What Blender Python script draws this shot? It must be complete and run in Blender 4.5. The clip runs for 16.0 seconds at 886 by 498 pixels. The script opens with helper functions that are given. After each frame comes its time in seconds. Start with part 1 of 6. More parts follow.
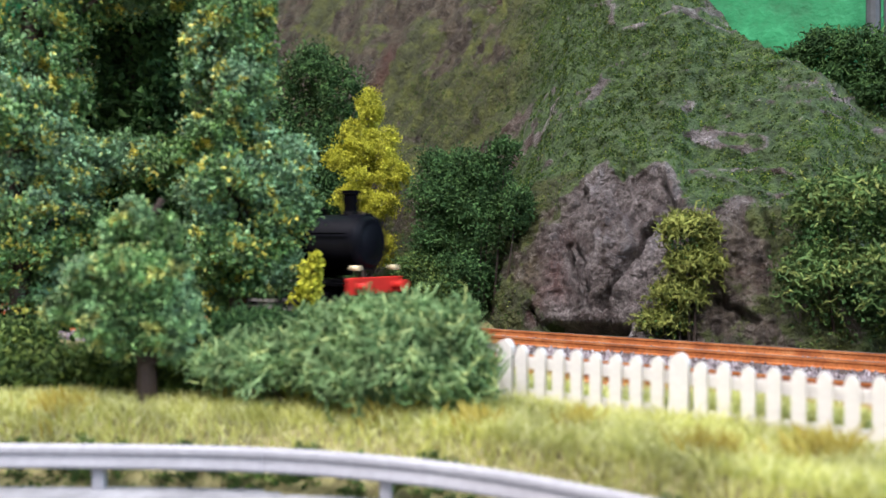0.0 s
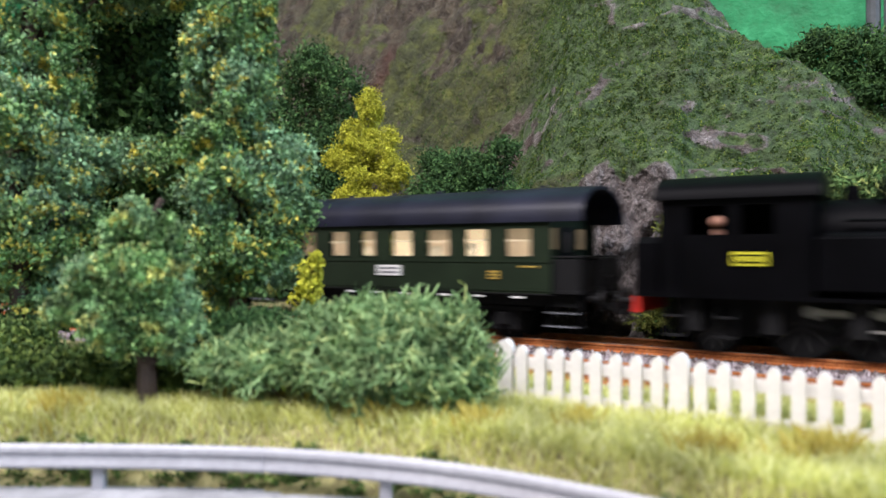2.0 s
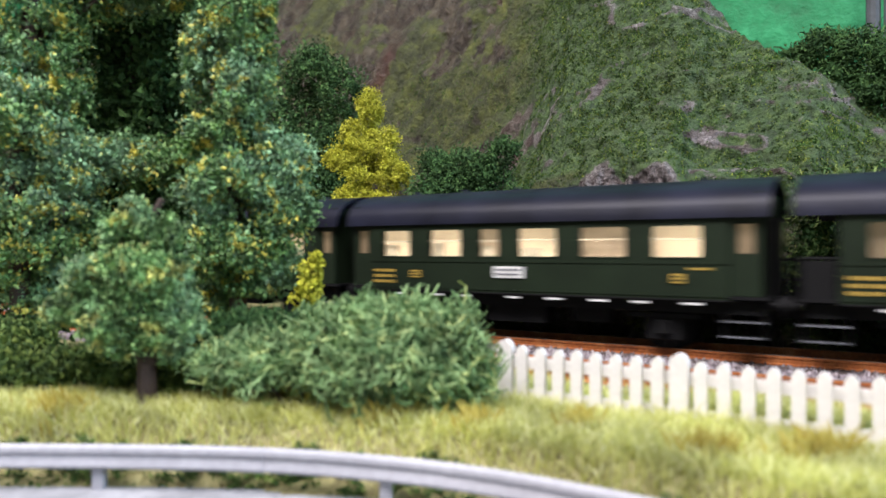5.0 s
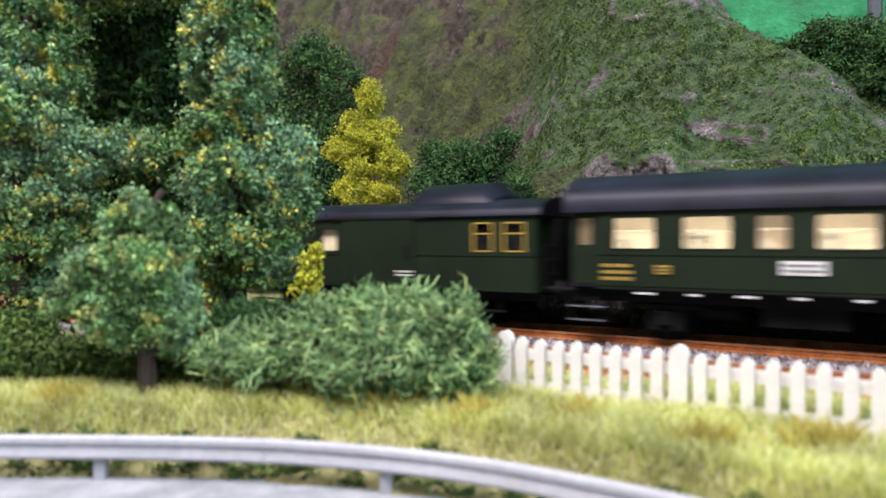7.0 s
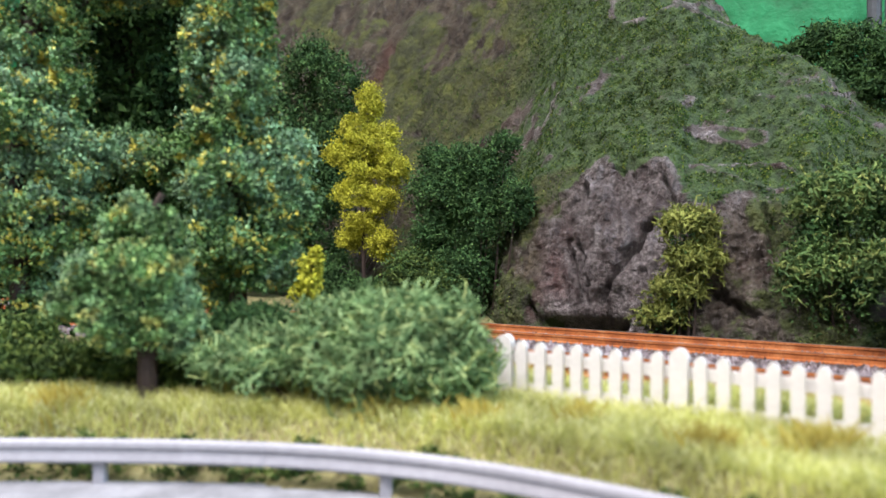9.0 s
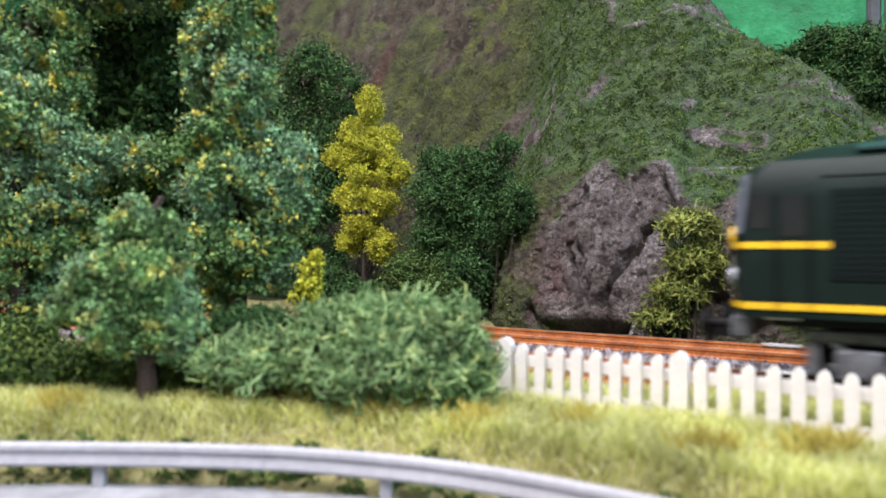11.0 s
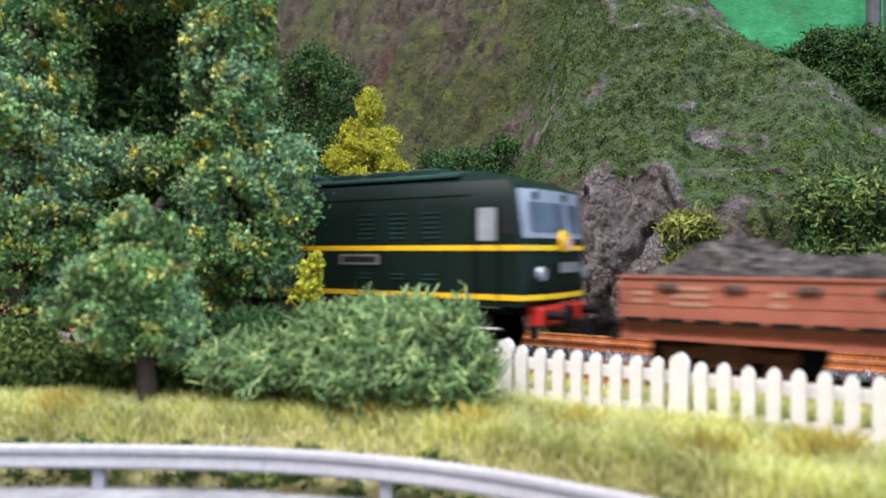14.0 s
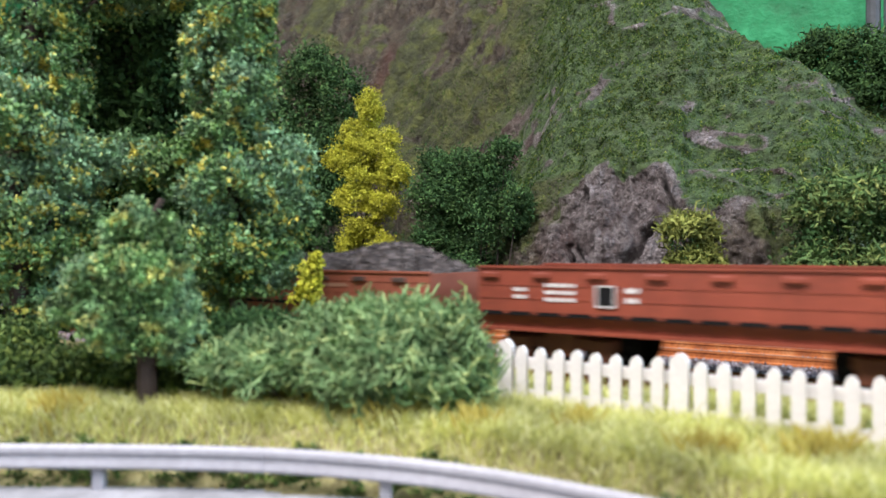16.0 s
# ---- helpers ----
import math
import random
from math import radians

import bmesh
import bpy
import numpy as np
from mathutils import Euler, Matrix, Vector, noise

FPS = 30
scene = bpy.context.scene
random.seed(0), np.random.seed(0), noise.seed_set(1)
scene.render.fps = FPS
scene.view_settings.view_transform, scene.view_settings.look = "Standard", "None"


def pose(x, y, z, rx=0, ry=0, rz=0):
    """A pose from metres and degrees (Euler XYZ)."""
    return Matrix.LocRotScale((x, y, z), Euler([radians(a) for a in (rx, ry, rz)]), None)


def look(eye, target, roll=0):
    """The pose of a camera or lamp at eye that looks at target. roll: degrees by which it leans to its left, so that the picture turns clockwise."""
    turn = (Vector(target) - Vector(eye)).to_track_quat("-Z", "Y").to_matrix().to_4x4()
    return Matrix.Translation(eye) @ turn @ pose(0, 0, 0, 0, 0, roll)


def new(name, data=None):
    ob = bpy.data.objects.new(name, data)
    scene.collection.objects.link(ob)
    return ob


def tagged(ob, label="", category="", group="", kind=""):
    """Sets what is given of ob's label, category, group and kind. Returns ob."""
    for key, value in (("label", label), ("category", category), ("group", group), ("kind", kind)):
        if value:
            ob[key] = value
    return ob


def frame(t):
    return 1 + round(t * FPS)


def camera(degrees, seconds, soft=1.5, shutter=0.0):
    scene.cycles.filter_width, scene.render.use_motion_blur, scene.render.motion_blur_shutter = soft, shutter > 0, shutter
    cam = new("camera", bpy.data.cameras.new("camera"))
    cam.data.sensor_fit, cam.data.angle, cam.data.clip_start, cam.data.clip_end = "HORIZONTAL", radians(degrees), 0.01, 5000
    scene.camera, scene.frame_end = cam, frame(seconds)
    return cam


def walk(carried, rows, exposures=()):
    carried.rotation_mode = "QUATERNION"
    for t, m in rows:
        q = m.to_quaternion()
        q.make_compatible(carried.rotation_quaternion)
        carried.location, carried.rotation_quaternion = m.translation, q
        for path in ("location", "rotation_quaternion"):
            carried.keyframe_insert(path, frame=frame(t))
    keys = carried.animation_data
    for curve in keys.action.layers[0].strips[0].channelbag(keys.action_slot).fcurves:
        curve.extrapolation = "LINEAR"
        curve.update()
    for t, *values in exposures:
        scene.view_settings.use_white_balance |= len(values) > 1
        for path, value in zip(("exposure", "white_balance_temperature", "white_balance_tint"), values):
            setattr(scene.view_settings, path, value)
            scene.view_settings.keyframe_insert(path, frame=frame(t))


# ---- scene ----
# All plans below are in millimetres of the model layout (1:87); MM turns them into metres.
MM = 0.001
FOV = 62.97
FOCAL = 1280.0
PHI = 32.18                       # the tracks' angle to the lens plane
SP, CP = math.sin(radians(PHI)), math.cos(radians(PHI))
RAIL = 12.0                       # rail top above the base
EYE = 37.0                        # the lens above the base
FAR_P, NEAR_P = 198.0, 151.5      # track centres, measured square to the rails

cam = camera(FOV, 16.0, soft=1.6, shutter=0.85)
cam.data.dof.use_dof = True
cam.data.dof.focus_distance = 0.25
cam.data.dof.aperture_fstop = 23.5


def tilt(dy):
    """Camera pose pitched by dy focal units."""
    return pose(0, 0, EYE * MM, 90 + math.degrees(math.atan((4.0 + dy) / FOCAL)), 0, 0)


walk(cam, [(0, tilt(0)), (2.0, tilt(0)), (4.2, tilt(0)), (6.5, tilt(1)), (6.8, tilt(-13)), (7.0, tilt(-15)), (7.5, tilt(-15.5)),
           (8.0, tilt(-17)), (8.5, tilt(-14)), (9.0, tilt(-9)), (10.2, tilt(-5)), (11.5, tilt(-2.5)), (12.0, tilt(-2)),
           (12.5, tilt(-1)), (14.0, tilt(0)), (14.5, tilt(1)), (16.0, tilt(0.5))],
     exposures=((0, 0.0), (16.0, 0.0)))

# ---- light: a bright exhibition room, a lamp over the layout and an added bluish one at the right ----
world = bpy.data.worlds.new("room_light")
scene.world = world
world.use_nodes = True
world.node_tree.nodes["Background"].inputs[0].default_value = (0.82, 0.89, 1.0, 1)
world.node_tree.nodes["Background"].inputs[1].default_value = 0.27


def area_lamp(x, y, z, sx, sy, power, tx, ty, tz, col):
    data = bpy.data.lights.new("area_lamp", "AREA")
    data.shape, data.size, data.size_y, data.energy, data.color = "RECTANGLE", sx, sy, power, col
    ob = new("area_lamp", data)
    ob.matrix_world = look((x, y, z), (tx, ty, tz))
    return ob


area_lamp(-0.28, -0.24, 0.90, 1.0, 0.35, 29.5, 0.0, 0.13, 0.0, (1.0, 0.935, 0.985))
# unseen low bluish lamp at the right, standing in for window daylight
area_lamp(0.9, -0.35, 0.6, 0.5, 0.5, 14, 0.05, 0.2, 0.03, (0.56, 0.72, 1.0))


# ---- materials ----
def nodes_of(name):
    m = bpy.data.materials.new(name)
    m.use_nodes = True
    nt = m.node_tree
    return m, nt, nt.nodes["Principled BSDF"]


def noise_node(nt, scale, detail=4.0, rough=0.6, coord="Object"):
    tc = nt.nodes.new("ShaderNodeTexCoord")
    n = nt.nodes.new("ShaderNodeTexNoise")
    n.inputs["Scale"].default_value = scale
    n.inputs["Detail"].default_value = detail
    n.inputs["Roughness"].default_value = rough
    nt.links.new(tc.outputs[coord], n.inputs["Vector"])
    return n


def ramp_node(nt, src, stops):
    r = nt.nodes.new("ShaderNodeValToRGB")
    while len(r.color_ramp.elements) < len(stops):
        r.color_ramp.elements.new(0.5)
    for e, (pos, col) in zip(r.color_ramp.elements, stops):
        e.position, e.color = pos, (*col, 1)
    nt.links.new(src, r.inputs["Fac"])
    return r


def mix_node(nt, fac, a, b, blend="MIX"):
    mx = nt.nodes.new("ShaderNodeMix")
    mx.data_type, mx.blend_type = "RGBA", blend
    for sock, val in ((mx.inputs["Factor"], fac), (mx.inputs["A"], a), (mx.inputs["B"], b)):
        if isinstance(val, (int, float)):
            sock.default_value = val
        elif isinstance(val, tuple):
            sock.default_value = (*val, 1)
        else:
            nt.links.new(val, sock)
    return mx.outputs["Result"]


def add_bump(nt, bsdf, src, strength, dist):
    b = nt.nodes.new("ShaderNodeBump")
    b.inputs["Strength"].default_value = strength
    b.inputs["Distance"].default_value = dist
    nt.links.new(src, b.inputs["Height"])
    nt.links.new(b.outputs["Normal"], bsdf.inputs["Normal"])


def paint(name, col, rough=0.45, metal=0.0, var=0.25, scale=300.0, bump=0.15, spec=0.5):
    """Painted or cast surface: broad stains and a fine grain."""
    m, nt, b = nodes_of(name)
    n1, n2 = noise_node(nt, scale * 0.25, 3), noise_node(nt, scale * 4, 5)
    lo = tuple(c * (1 - var) for c in col)
    hi = tuple(min(1, c * (1 + var)) for c in col)
    r1 = ramp_node(nt, n1.outputs["Fac"], [(0.3, lo), (0.7, hi)])
    r2 = ramp_node(nt, n2.outputs["Fac"], [(0.3, (0.82, 0.82, 0.82)), (0.7, (1, 1, 1))])
    nt.links.new(mix_node(nt, 1.0, r1.outputs["Color"], r2.outputs["Color"], "MULTIPLY"), b.inputs["Base Color"])
    b.inputs["Roughness"].default_value, b.inputs["Metallic"].default_value = rough, metal
    b.inputs["Specular IOR Level"].default_value = spec
    add_bump(nt, b, n2.outputs["Fac"], bump, 0.0003)
    return m


def leafy(name, stops, rough=0.7, var=0.35, scale=120.0, through_light=0.0):
    """Flock leaves: a colour for each leaf, drifting over the crown."""
    m, nt, b = nodes_of(name)
    g = nt.nodes.new("ShaderNodeNewGeometry")
    n = noise_node(nt, scale, 2)
    r = ramp_node(nt, g.outputs["Random Per Island"], stops)
    r2 = ramp_node(nt, n.outputs["Fac"], [(0.35, (1 - var,) * 3), (0.65, (1 + var,) * 3)])
    nt.links.new(mix_node(nt, 1.0, r.outputs["Color"], r2.outputs["Color"], "MULTIPLY"), b.inputs["Base Color"])
    b.inputs["Roughness"].default_value = rough
    b.inputs["Specular IOR Level"].default_value = 0.18
    if through_light:
        tr, mx = nt.nodes.new("ShaderNodeBsdfTranslucent"), nt.nodes.new("ShaderNodeMixShader")
        nt.links.new(b.inputs["Base Color"].links[0].from_socket, tr.inputs["Color"])
        mx.inputs[0].default_value = through_light
        nt.links.new(b.outputs[0], mx.inputs[1])
        nt.links.new(tr.outputs[0], mx.inputs[2])
        nt.links.new(mx.outputs[0], nt.nodes["Material Output"].inputs["Surface"])
    return m


def crown(name, leaf, tips, pale, cut=0.56):
    """Flocked crown: leaf colours by the leaf, yellow tips and painted pale highlights by the clump."""
    m, nt, b = nodes_of(name)
    g = nt.nodes.new("ShaderNodeNewGeometry")
    n, n2, n3 = noise_node(nt, 240, 3), noise_node(nt, 55, 2), noise_node(nt, 300, 3)
    r = ramp_node(nt, g.outputs["Random Per Island"], leaf)
    c1 = ramp_node(nt, n.outputs["Fac"], [(cut, (0, 0, 0)), (cut + 0.05, (0.85, 0.85, 0.85))])
    c2 = ramp_node(nt, n2.outputs["Fac"], [(0.47, (0, 0, 0)), (0.6, (0.8, 0.8, 0.8))])
    # noise darkens and brightens clumps, putting shade and light into the leaf colour
    clump_shade = ramp_node(nt, n3.outputs["Fac"], [(0.35, (0.42, 0.42, 0.42)), (0.5, (1.0, 1.0, 1.0)), (0.65, (1.55, 1.55, 1.55))])
    col = mix_node(nt, c2.outputs["Color"], r.outputs["Color"], mix_node(nt, 0.6, r.outputs["Color"], pale))
    col = mix_node(nt, c1.outputs["Color"], col, tips)
    nt.links.new(mix_node(nt, 1.0, col, clump_shade.outputs["Color"], "MULTIPLY"), b.inputs["Base Color"])
    b.inputs["Roughness"].default_value = 0.65
    b.inputs["Specular IOR Level"].default_value = 0.4
    return m


def glow(name, col, strength, var=0.3, body=1.0):
    m, nt, b = nodes_of(name)
    n = noise_node(nt, 120, 2)
    r = ramp_node(nt, n.outputs["Fac"], [(0.35, tuple(c * (1 - var) for c in col)), (0.65, col)])
    nt.links.new(r.outputs["Color"], b.inputs["Emission Color"])
    b.inputs["Base Color"].default_value = (*[c * body for c in col], 1)
    b.inputs["Emission Strength"].default_value = strength
    return m


def glass(name, col=(0.9, 0.92, 0.9)):
    m, nt, b = nodes_of(name)
    b.inputs["Base Color"].default_value = (*col, 1)
    b.inputs["Roughness"].default_value = 0.08
    b.inputs["Transmission Weight"].default_value = 1.0
    b.inputs["IOR"].default_value = 1.2
    return m


BLACK = paint("soot_black_paint", (0.0018, 0.0018, 0.0024), 0.5, 0, 0.4, spec=0.035)
# satin black; the bluish tint puts a cool sheen into the base colour
SMOKEBOX = paint("blue_sheen_black_paint", (0.003, 0.0033, 0.006), 0.4, 0, 0.4, spec=0.16)
DARK = paint("black_plastic", (0.007, 0.007, 0.0075), 0.65, spec=0.15)
SPOKE = paint("dark_grey_plastic", (0.018, 0.018, 0.018), 0.65, spec=0.2)
# slate grey with extra blue that paints in the sheen from above
ROOF = paint("blue_sheen_roof_paint", (0.0085, 0.0093, 0.0185), 0.42, 0, 0.6, 160, spec=0.16)
COACH = paint("dark_green_coach_paint", (0.009, 0.0165, 0.0075), 0.55, 0, 0.2, spec=0.2)
DIESEL = paint("bottle_green_paint", (0.0068, 0.0158, 0.0128), 0.45, 0, 0.25, spec=0.14)
# body green darkened, with the shade of the louvres in the colour
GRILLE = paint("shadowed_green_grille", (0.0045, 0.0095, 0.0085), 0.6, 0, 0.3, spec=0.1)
ROD = paint("bright_steel_rods", (0.34, 0.335, 0.31), 0.4, 0.25, 0.3)
DIESEL_ROOF = paint("dull_green_roof_paint", (0.011, 0.036, 0.033), 0.55, 0, 0.5, 150, spec=0.3)
YELLOW = paint("yellow_lining_paint", (0.86, 0.53, 0.015), 0.45, 0, 0.1)
LEMON = paint("lemon_yellow_paint", (0.66, 0.62, 0.03), 0.5, 0, 0.1)
RED = paint("red_buffer_beam_paint", (0.62, 0.03, 0.02), 0.45, 0, 0.15)
STEEL = paint("worn_steel", (0.26, 0.25, 0.23), 0.45, 0.6, 0.25)
BOGIE = paint("grey_bogie_paint", (0.10, 0.105, 0.118), 0.6, 0, 0.8, 700)
WAGON = paint("red_brown_wagon_paint", (0.25, 0.052, 0.026), 0.55, 0, 0.22)
WAGON_PALE = paint("faded_red_brown_wagon_paint", (0.33, 0.10, 0.058), 0.6, 0, 0.22)
PLATE = paint("pale_grey_plate", (0.20, 0.20, 0.20), 0.4, 0, 0.3)
BROWN = paint("rust_brown_bogie_paint", (0.15, 0.05, 0.025), 0.7, 0, 0.5)
WHITE = paint("white_lettering", (0.7, 0.7, 0.68), 0.5, 0, 0.1)
GOLD = paint("dull_yellow_lettering", (0.42, 0.28, 0.05), 0.5, 0, 0.1)
FENCE = paint("white_plastic_fence", (0.75, 0.725, 0.69), 0.5, 0, 0.06, 200)
GUARD = paint("galvanised_grey_plastic", (0.345, 0.345, 0.365), 0.6, 0.0, 0.1, 200, spec=0.3)
CREAM = paint("cream_interior", (0.6, 0.5, 0.33), 0.6)
BARK = paint("brown_bark", (0.045, 0.03, 0.022), 0.9, 0, 0.5, 500, 0.8)
SLEEPER = paint("brown_sleeper", (0.075, 0.05, 0.04), 0.8, 0, 0.4, 400, 0.5)
LIT = glow("lit_interior", (1.0, 0.74, 0.46), 0.9, 0.35, 0.5)
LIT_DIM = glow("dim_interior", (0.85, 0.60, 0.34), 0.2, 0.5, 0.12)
LIT_MID = glow("half_lit_interior", (0.95, 0.68, 0.42), 0.40, 0.45, 0.3)
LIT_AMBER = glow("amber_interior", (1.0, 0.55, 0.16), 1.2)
LIT_RED = glow("red_tail_glow", (1.0, 0.05, 0.09), 0.9)
LAMP_WHITE = glow("lit_headlamp", (0.8, 0.68, 0.42), 0.12)
GLASS = glass("window_glass")
MILKY = paint("milky_window", (0.30, 0.33, 0.36), 0.15)
SCREEN = paint("dark_window", (0.02, 0.022, 0.022), 0.12)
GLAZE = paint("grey_blue_glazing", (0.10, 0.12, 0.18), 0.12, 0, 0.5)
SILVER = paint("pale_blue_grey_window_surround", (0.26, 0.29, 0.37), 0.3, 0, 0.2)
FLESH = paint("tan_plastic", (0.5, 0.25, 0.18), 0.6)


def rust_rail():
    m, nt, b = nodes_of("rusty_rail")
    n, n2 = noise_node(nt, 200, 4), noise_node(nt, 1500, 4)
    r = ramp_node(nt, n.outputs["Fac"], [(0.3, (0.24, 0.07, 0.018)), (0.5, (0.42, 0.13, 0.03)), (0.75, (0.52, 0.22, 0.08))])
    r2 = ramp_node(nt, n2.outputs["Fac"], [(0.3, (0.6, 0.55, 0.5)), (0.6, (1, 1, 1))])
    nt.links.new(mix_node(nt, 1.0, r.outputs["Color"], r2.outputs["Color"], "MULTIPLY"), b.inputs["Base Color"])
    b.inputs["Roughness"].default_value = 0.65
    return m


def hill_material():
    """Plaster rock, brown and grey with a varnish sheen, under patchy green turf."""
    m, nt, b = nodes_of("turf_and_rock")
    g = nt.nodes.new("ShaderNodeNewGeometry")
    at = nt.nodes.new("ShaderNodeAttribute")
    at.attribute_name = "turf"
    big, mid, fine = noise_node(nt, 22, 5), noise_node(nt, 110, 6, 0.7), noise_node(nt, 900, 5, 0.7)
    tcs = nt.nodes.new("ShaderNodeTexCoord")
    mp = nt.nodes.new("ShaderNodeMapping")
    mp.inputs["Scale"].default_value = (1.0, 1.0, 0.35)
    nt.links.new(tcs.outputs["Object"], mp.inputs["Vector"])
    strata = noise_node(nt, 150, 7, 0.72)
    nt.links.new(mp.outputs["Vector"], strata.inputs["Vector"])
    tuft = noise_node(nt, 330, 4, 0.65)
    rock = ramp_node(nt, strata.outputs["Fac"], [(0.34, (0.020, 0.013, 0.012)), (0.45, (0.066, 0.052, 0.048)), (0.55, (0.125, 0.108, 0.103)), (0.7, (0.24, 0.22, 0.215))])
    # fine grain; its brightest specks paint glints onto the rock
    grain_glint = ramp_node(nt, fine.outputs["Fac"], [(0.34, (0.5, 0.48, 0.47)), (0.5, (1, 1, 1)), (0.6, (1.5, 1.5, 1.5)), (0.7, (2.6, 2.6, 2.6))])
    rockc = mix_node(nt, 1.0, rock.outputs["Color"], grain_glint.outputs["Color"], "MULTIPLY")
    redm = ramp_node(nt, big.outputs["Fac"], [(0.58, (0, 0, 0)), (0.72, (0.4, 0.4, 0.4))])
    rockc = mix_node(nt, redm.outputs["Color"], rockc, mix_node(nt, 1.0, (0.11, 0.030, 0.022), grain_glint.outputs["Color"], "MULTIPLY"))
    sep = nt.nodes.new("ShaderNodeSeparateColor")
    nt.links.new(at.outputs["Color"], sep.inputs["Color"])
    brown = ramp_node(nt, strata.outputs["Fac"], [(0.36, (0.014, 0.009, 0.007)), (0.5, (0.044, 0.034, 0.019)), (0.66, (0.108, 0.086, 0.048))])
    rockc = mix_node(nt, sep.outputs["Red"], rockc, mix_node(nt, redm.outputs["Color"], brown.outputs["Color"], (0.095, 0.026, 0.018)))
    rockc = mix_node(nt, sep.outputs["Blue"], rockc, mix_node(nt, 1.0, (0.075, 0.026, 0.02), grain_glint.outputs["Color"], "MULTIPLY"))
    turf = ramp_node(nt, tuft.outputs["Fac"], [(0.3, (0.017, 0.030, 0.010)), (0.48, (0.037, 0.070, 0.020)), (0.62, (0.066, 0.112, 0.030)), (0.75, (0.13, 0.18, 0.045))])
    moss = ramp_node(nt, mid.outputs["Fac"], [(0.3, (0.018, 0.016, 0.009)), (0.47, (0.042, 0.044, 0.013)), (0.58, (0.078, 0.086, 0.018)), (0.72, (0.13, 0.14, 0.024))])
    add = nt.nodes.new("ShaderNodeMath")
    add.operation = "ADD"
    nt.links.new(sep.outputs["Green"], add.inputs[0])
    nt.links.new(mid.outputs["Fac"], add.inputs[1])
    cover = ramp_node(nt, add.outputs[0], [(0.92, (0, 0, 0)), (1.02, (1, 1, 1))])
    turfc = mix_node(nt, sep.outputs["Red"], turf.outputs["Color"], moss.outputs["Color"])
    nt.links.new(mix_node(nt, cover.outputs["Color"], rockc, turfc), b.inputs["Base Color"])
    rr = ramp_node(nt, cover.outputs["Color"], [(0.0, (0.3, 0.3, 0.3)), (1.0, (0.85, 0.85, 0.85))])
    nt.links.new(rr.outputs["Color"], b.inputs["Roughness"])
    hgt = nt.nodes.new("ShaderNodeMath")
    hgt.operation = "ADD"
    nt.links.new(strata.outputs["Fac"], hgt.inputs[0])
    nt.links.new(tuft.outputs["Fac"], hgt.inputs[1])
    add_bump(nt, b, hgt.outputs[0], 1.0, 0.004)
    return m


def mottled(name, stops, scale, rough=0.9, bump=0.6, dist=0.0008):
    m, nt, b = nodes_of(name)
    n, n2 = noise_node(nt, scale, 6, 0.7), noise_node(nt, scale * 0.12, 3)
    r = ramp_node(nt, n.outputs["Fac"], stops)
    r2 = ramp_node(nt, n2.outputs["Fac"], [(0.35, (0.75, 0.75, 0.75)), (0.65, (1.15, 1.15, 1.15))])
    nt.links.new(mix_node(nt, 1.0, r.outputs["Color"], r2.outputs["Color"], "MULTIPLY"), b.inputs["Base Color"])
    b.inputs["Roughness"].default_value = rough
    add_bump(nt, b, n.outputs["Fac"], bump, dist)
    return m


RUST = rust_rail()
HILL = hill_material()
BALLAST = mottled("grey_ballast", [(0.3, (0.055, 0.042, 0.042)), (0.5, (0.16, 0.13, 0.13)), (0.7, (0.32, 0.28, 0.285))], 1100)
STONE = leafy("ballast_stone", [(0.0, (0.06, 0.046, 0.046)), (0.5, (0.18, 0.148, 0.15)), (1.0, (0.38, 0.335, 0.345))], 0.55, 0.2)
COAL = leafy("coal_grey_rubble", [(0.0, (0.02, 0.018, 0.017)), (0.6, (0.07, 0.06, 0.055)), (1.0, (0.16, 0.14, 0.13))], 0.7, 0.25)
SOIL = mottled("straw_soil", [(0.3, (0.10, 0.085, 0.035)), (0.5, (0.21, 0.19, 0.075)), (0.7, (0.34, 0.32, 0.15))], 500)
ROAD = mottled("pale_grey_asphalt", [(0.3, (0.22, 0.225, 0.24)), (0.7, (0.29, 0.295, 0.31))], 1500, 0.8, 0.2)
GREEN_WALL = mottled("bright_green_paint", [(0.3, (0.002, 0.10, 0.028)), (0.52, (0.003, 0.19, 0.06)), (0.75, (0.035, 0.34, 0.13))], 45, 0.7, 0.6, 0.004)
LEAF_MID = crown("mixed_green_leaves", [(0.0, (0.032, 0.082, 0.022)), (0.5, (0.078, 0.178, 0.048)), (1.0, (0.19, 0.325, 0.105))], (0.56, 0.48, 0.07), (0.28, 0.47, 0.30), 0.572)
LEAF_BLUE = crown("blue_green_leaves", [(0.0, (0.045, 0.115, 0.030)), (0.5, (0.11, 0.225, 0.065)), (1.0, (0.23, 0.37, 0.125))], (0.50, 0.50, 0.13), (0.31, 0.48, 0.29), 0.56)
LEAF_YELLOW = leafy("yellow_flock_leaves", [(0.0, (0.22, 0.23, 0.02)), (0.5, (0.38, 0.385, 0.03)), (1.0, (0.54, 0.54, 0.07))], 0.8, 0.25)
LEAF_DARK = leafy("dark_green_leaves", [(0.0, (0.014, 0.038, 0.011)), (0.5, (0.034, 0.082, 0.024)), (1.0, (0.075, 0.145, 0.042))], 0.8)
LEAF_OLIVE = leafy("olive_green_moss", [(0.0, (0.07, 0.085, 0.018)), (0.5, (0.15, 0.175, 0.036)), (1.0, (0.26, 0.28, 0.07))])
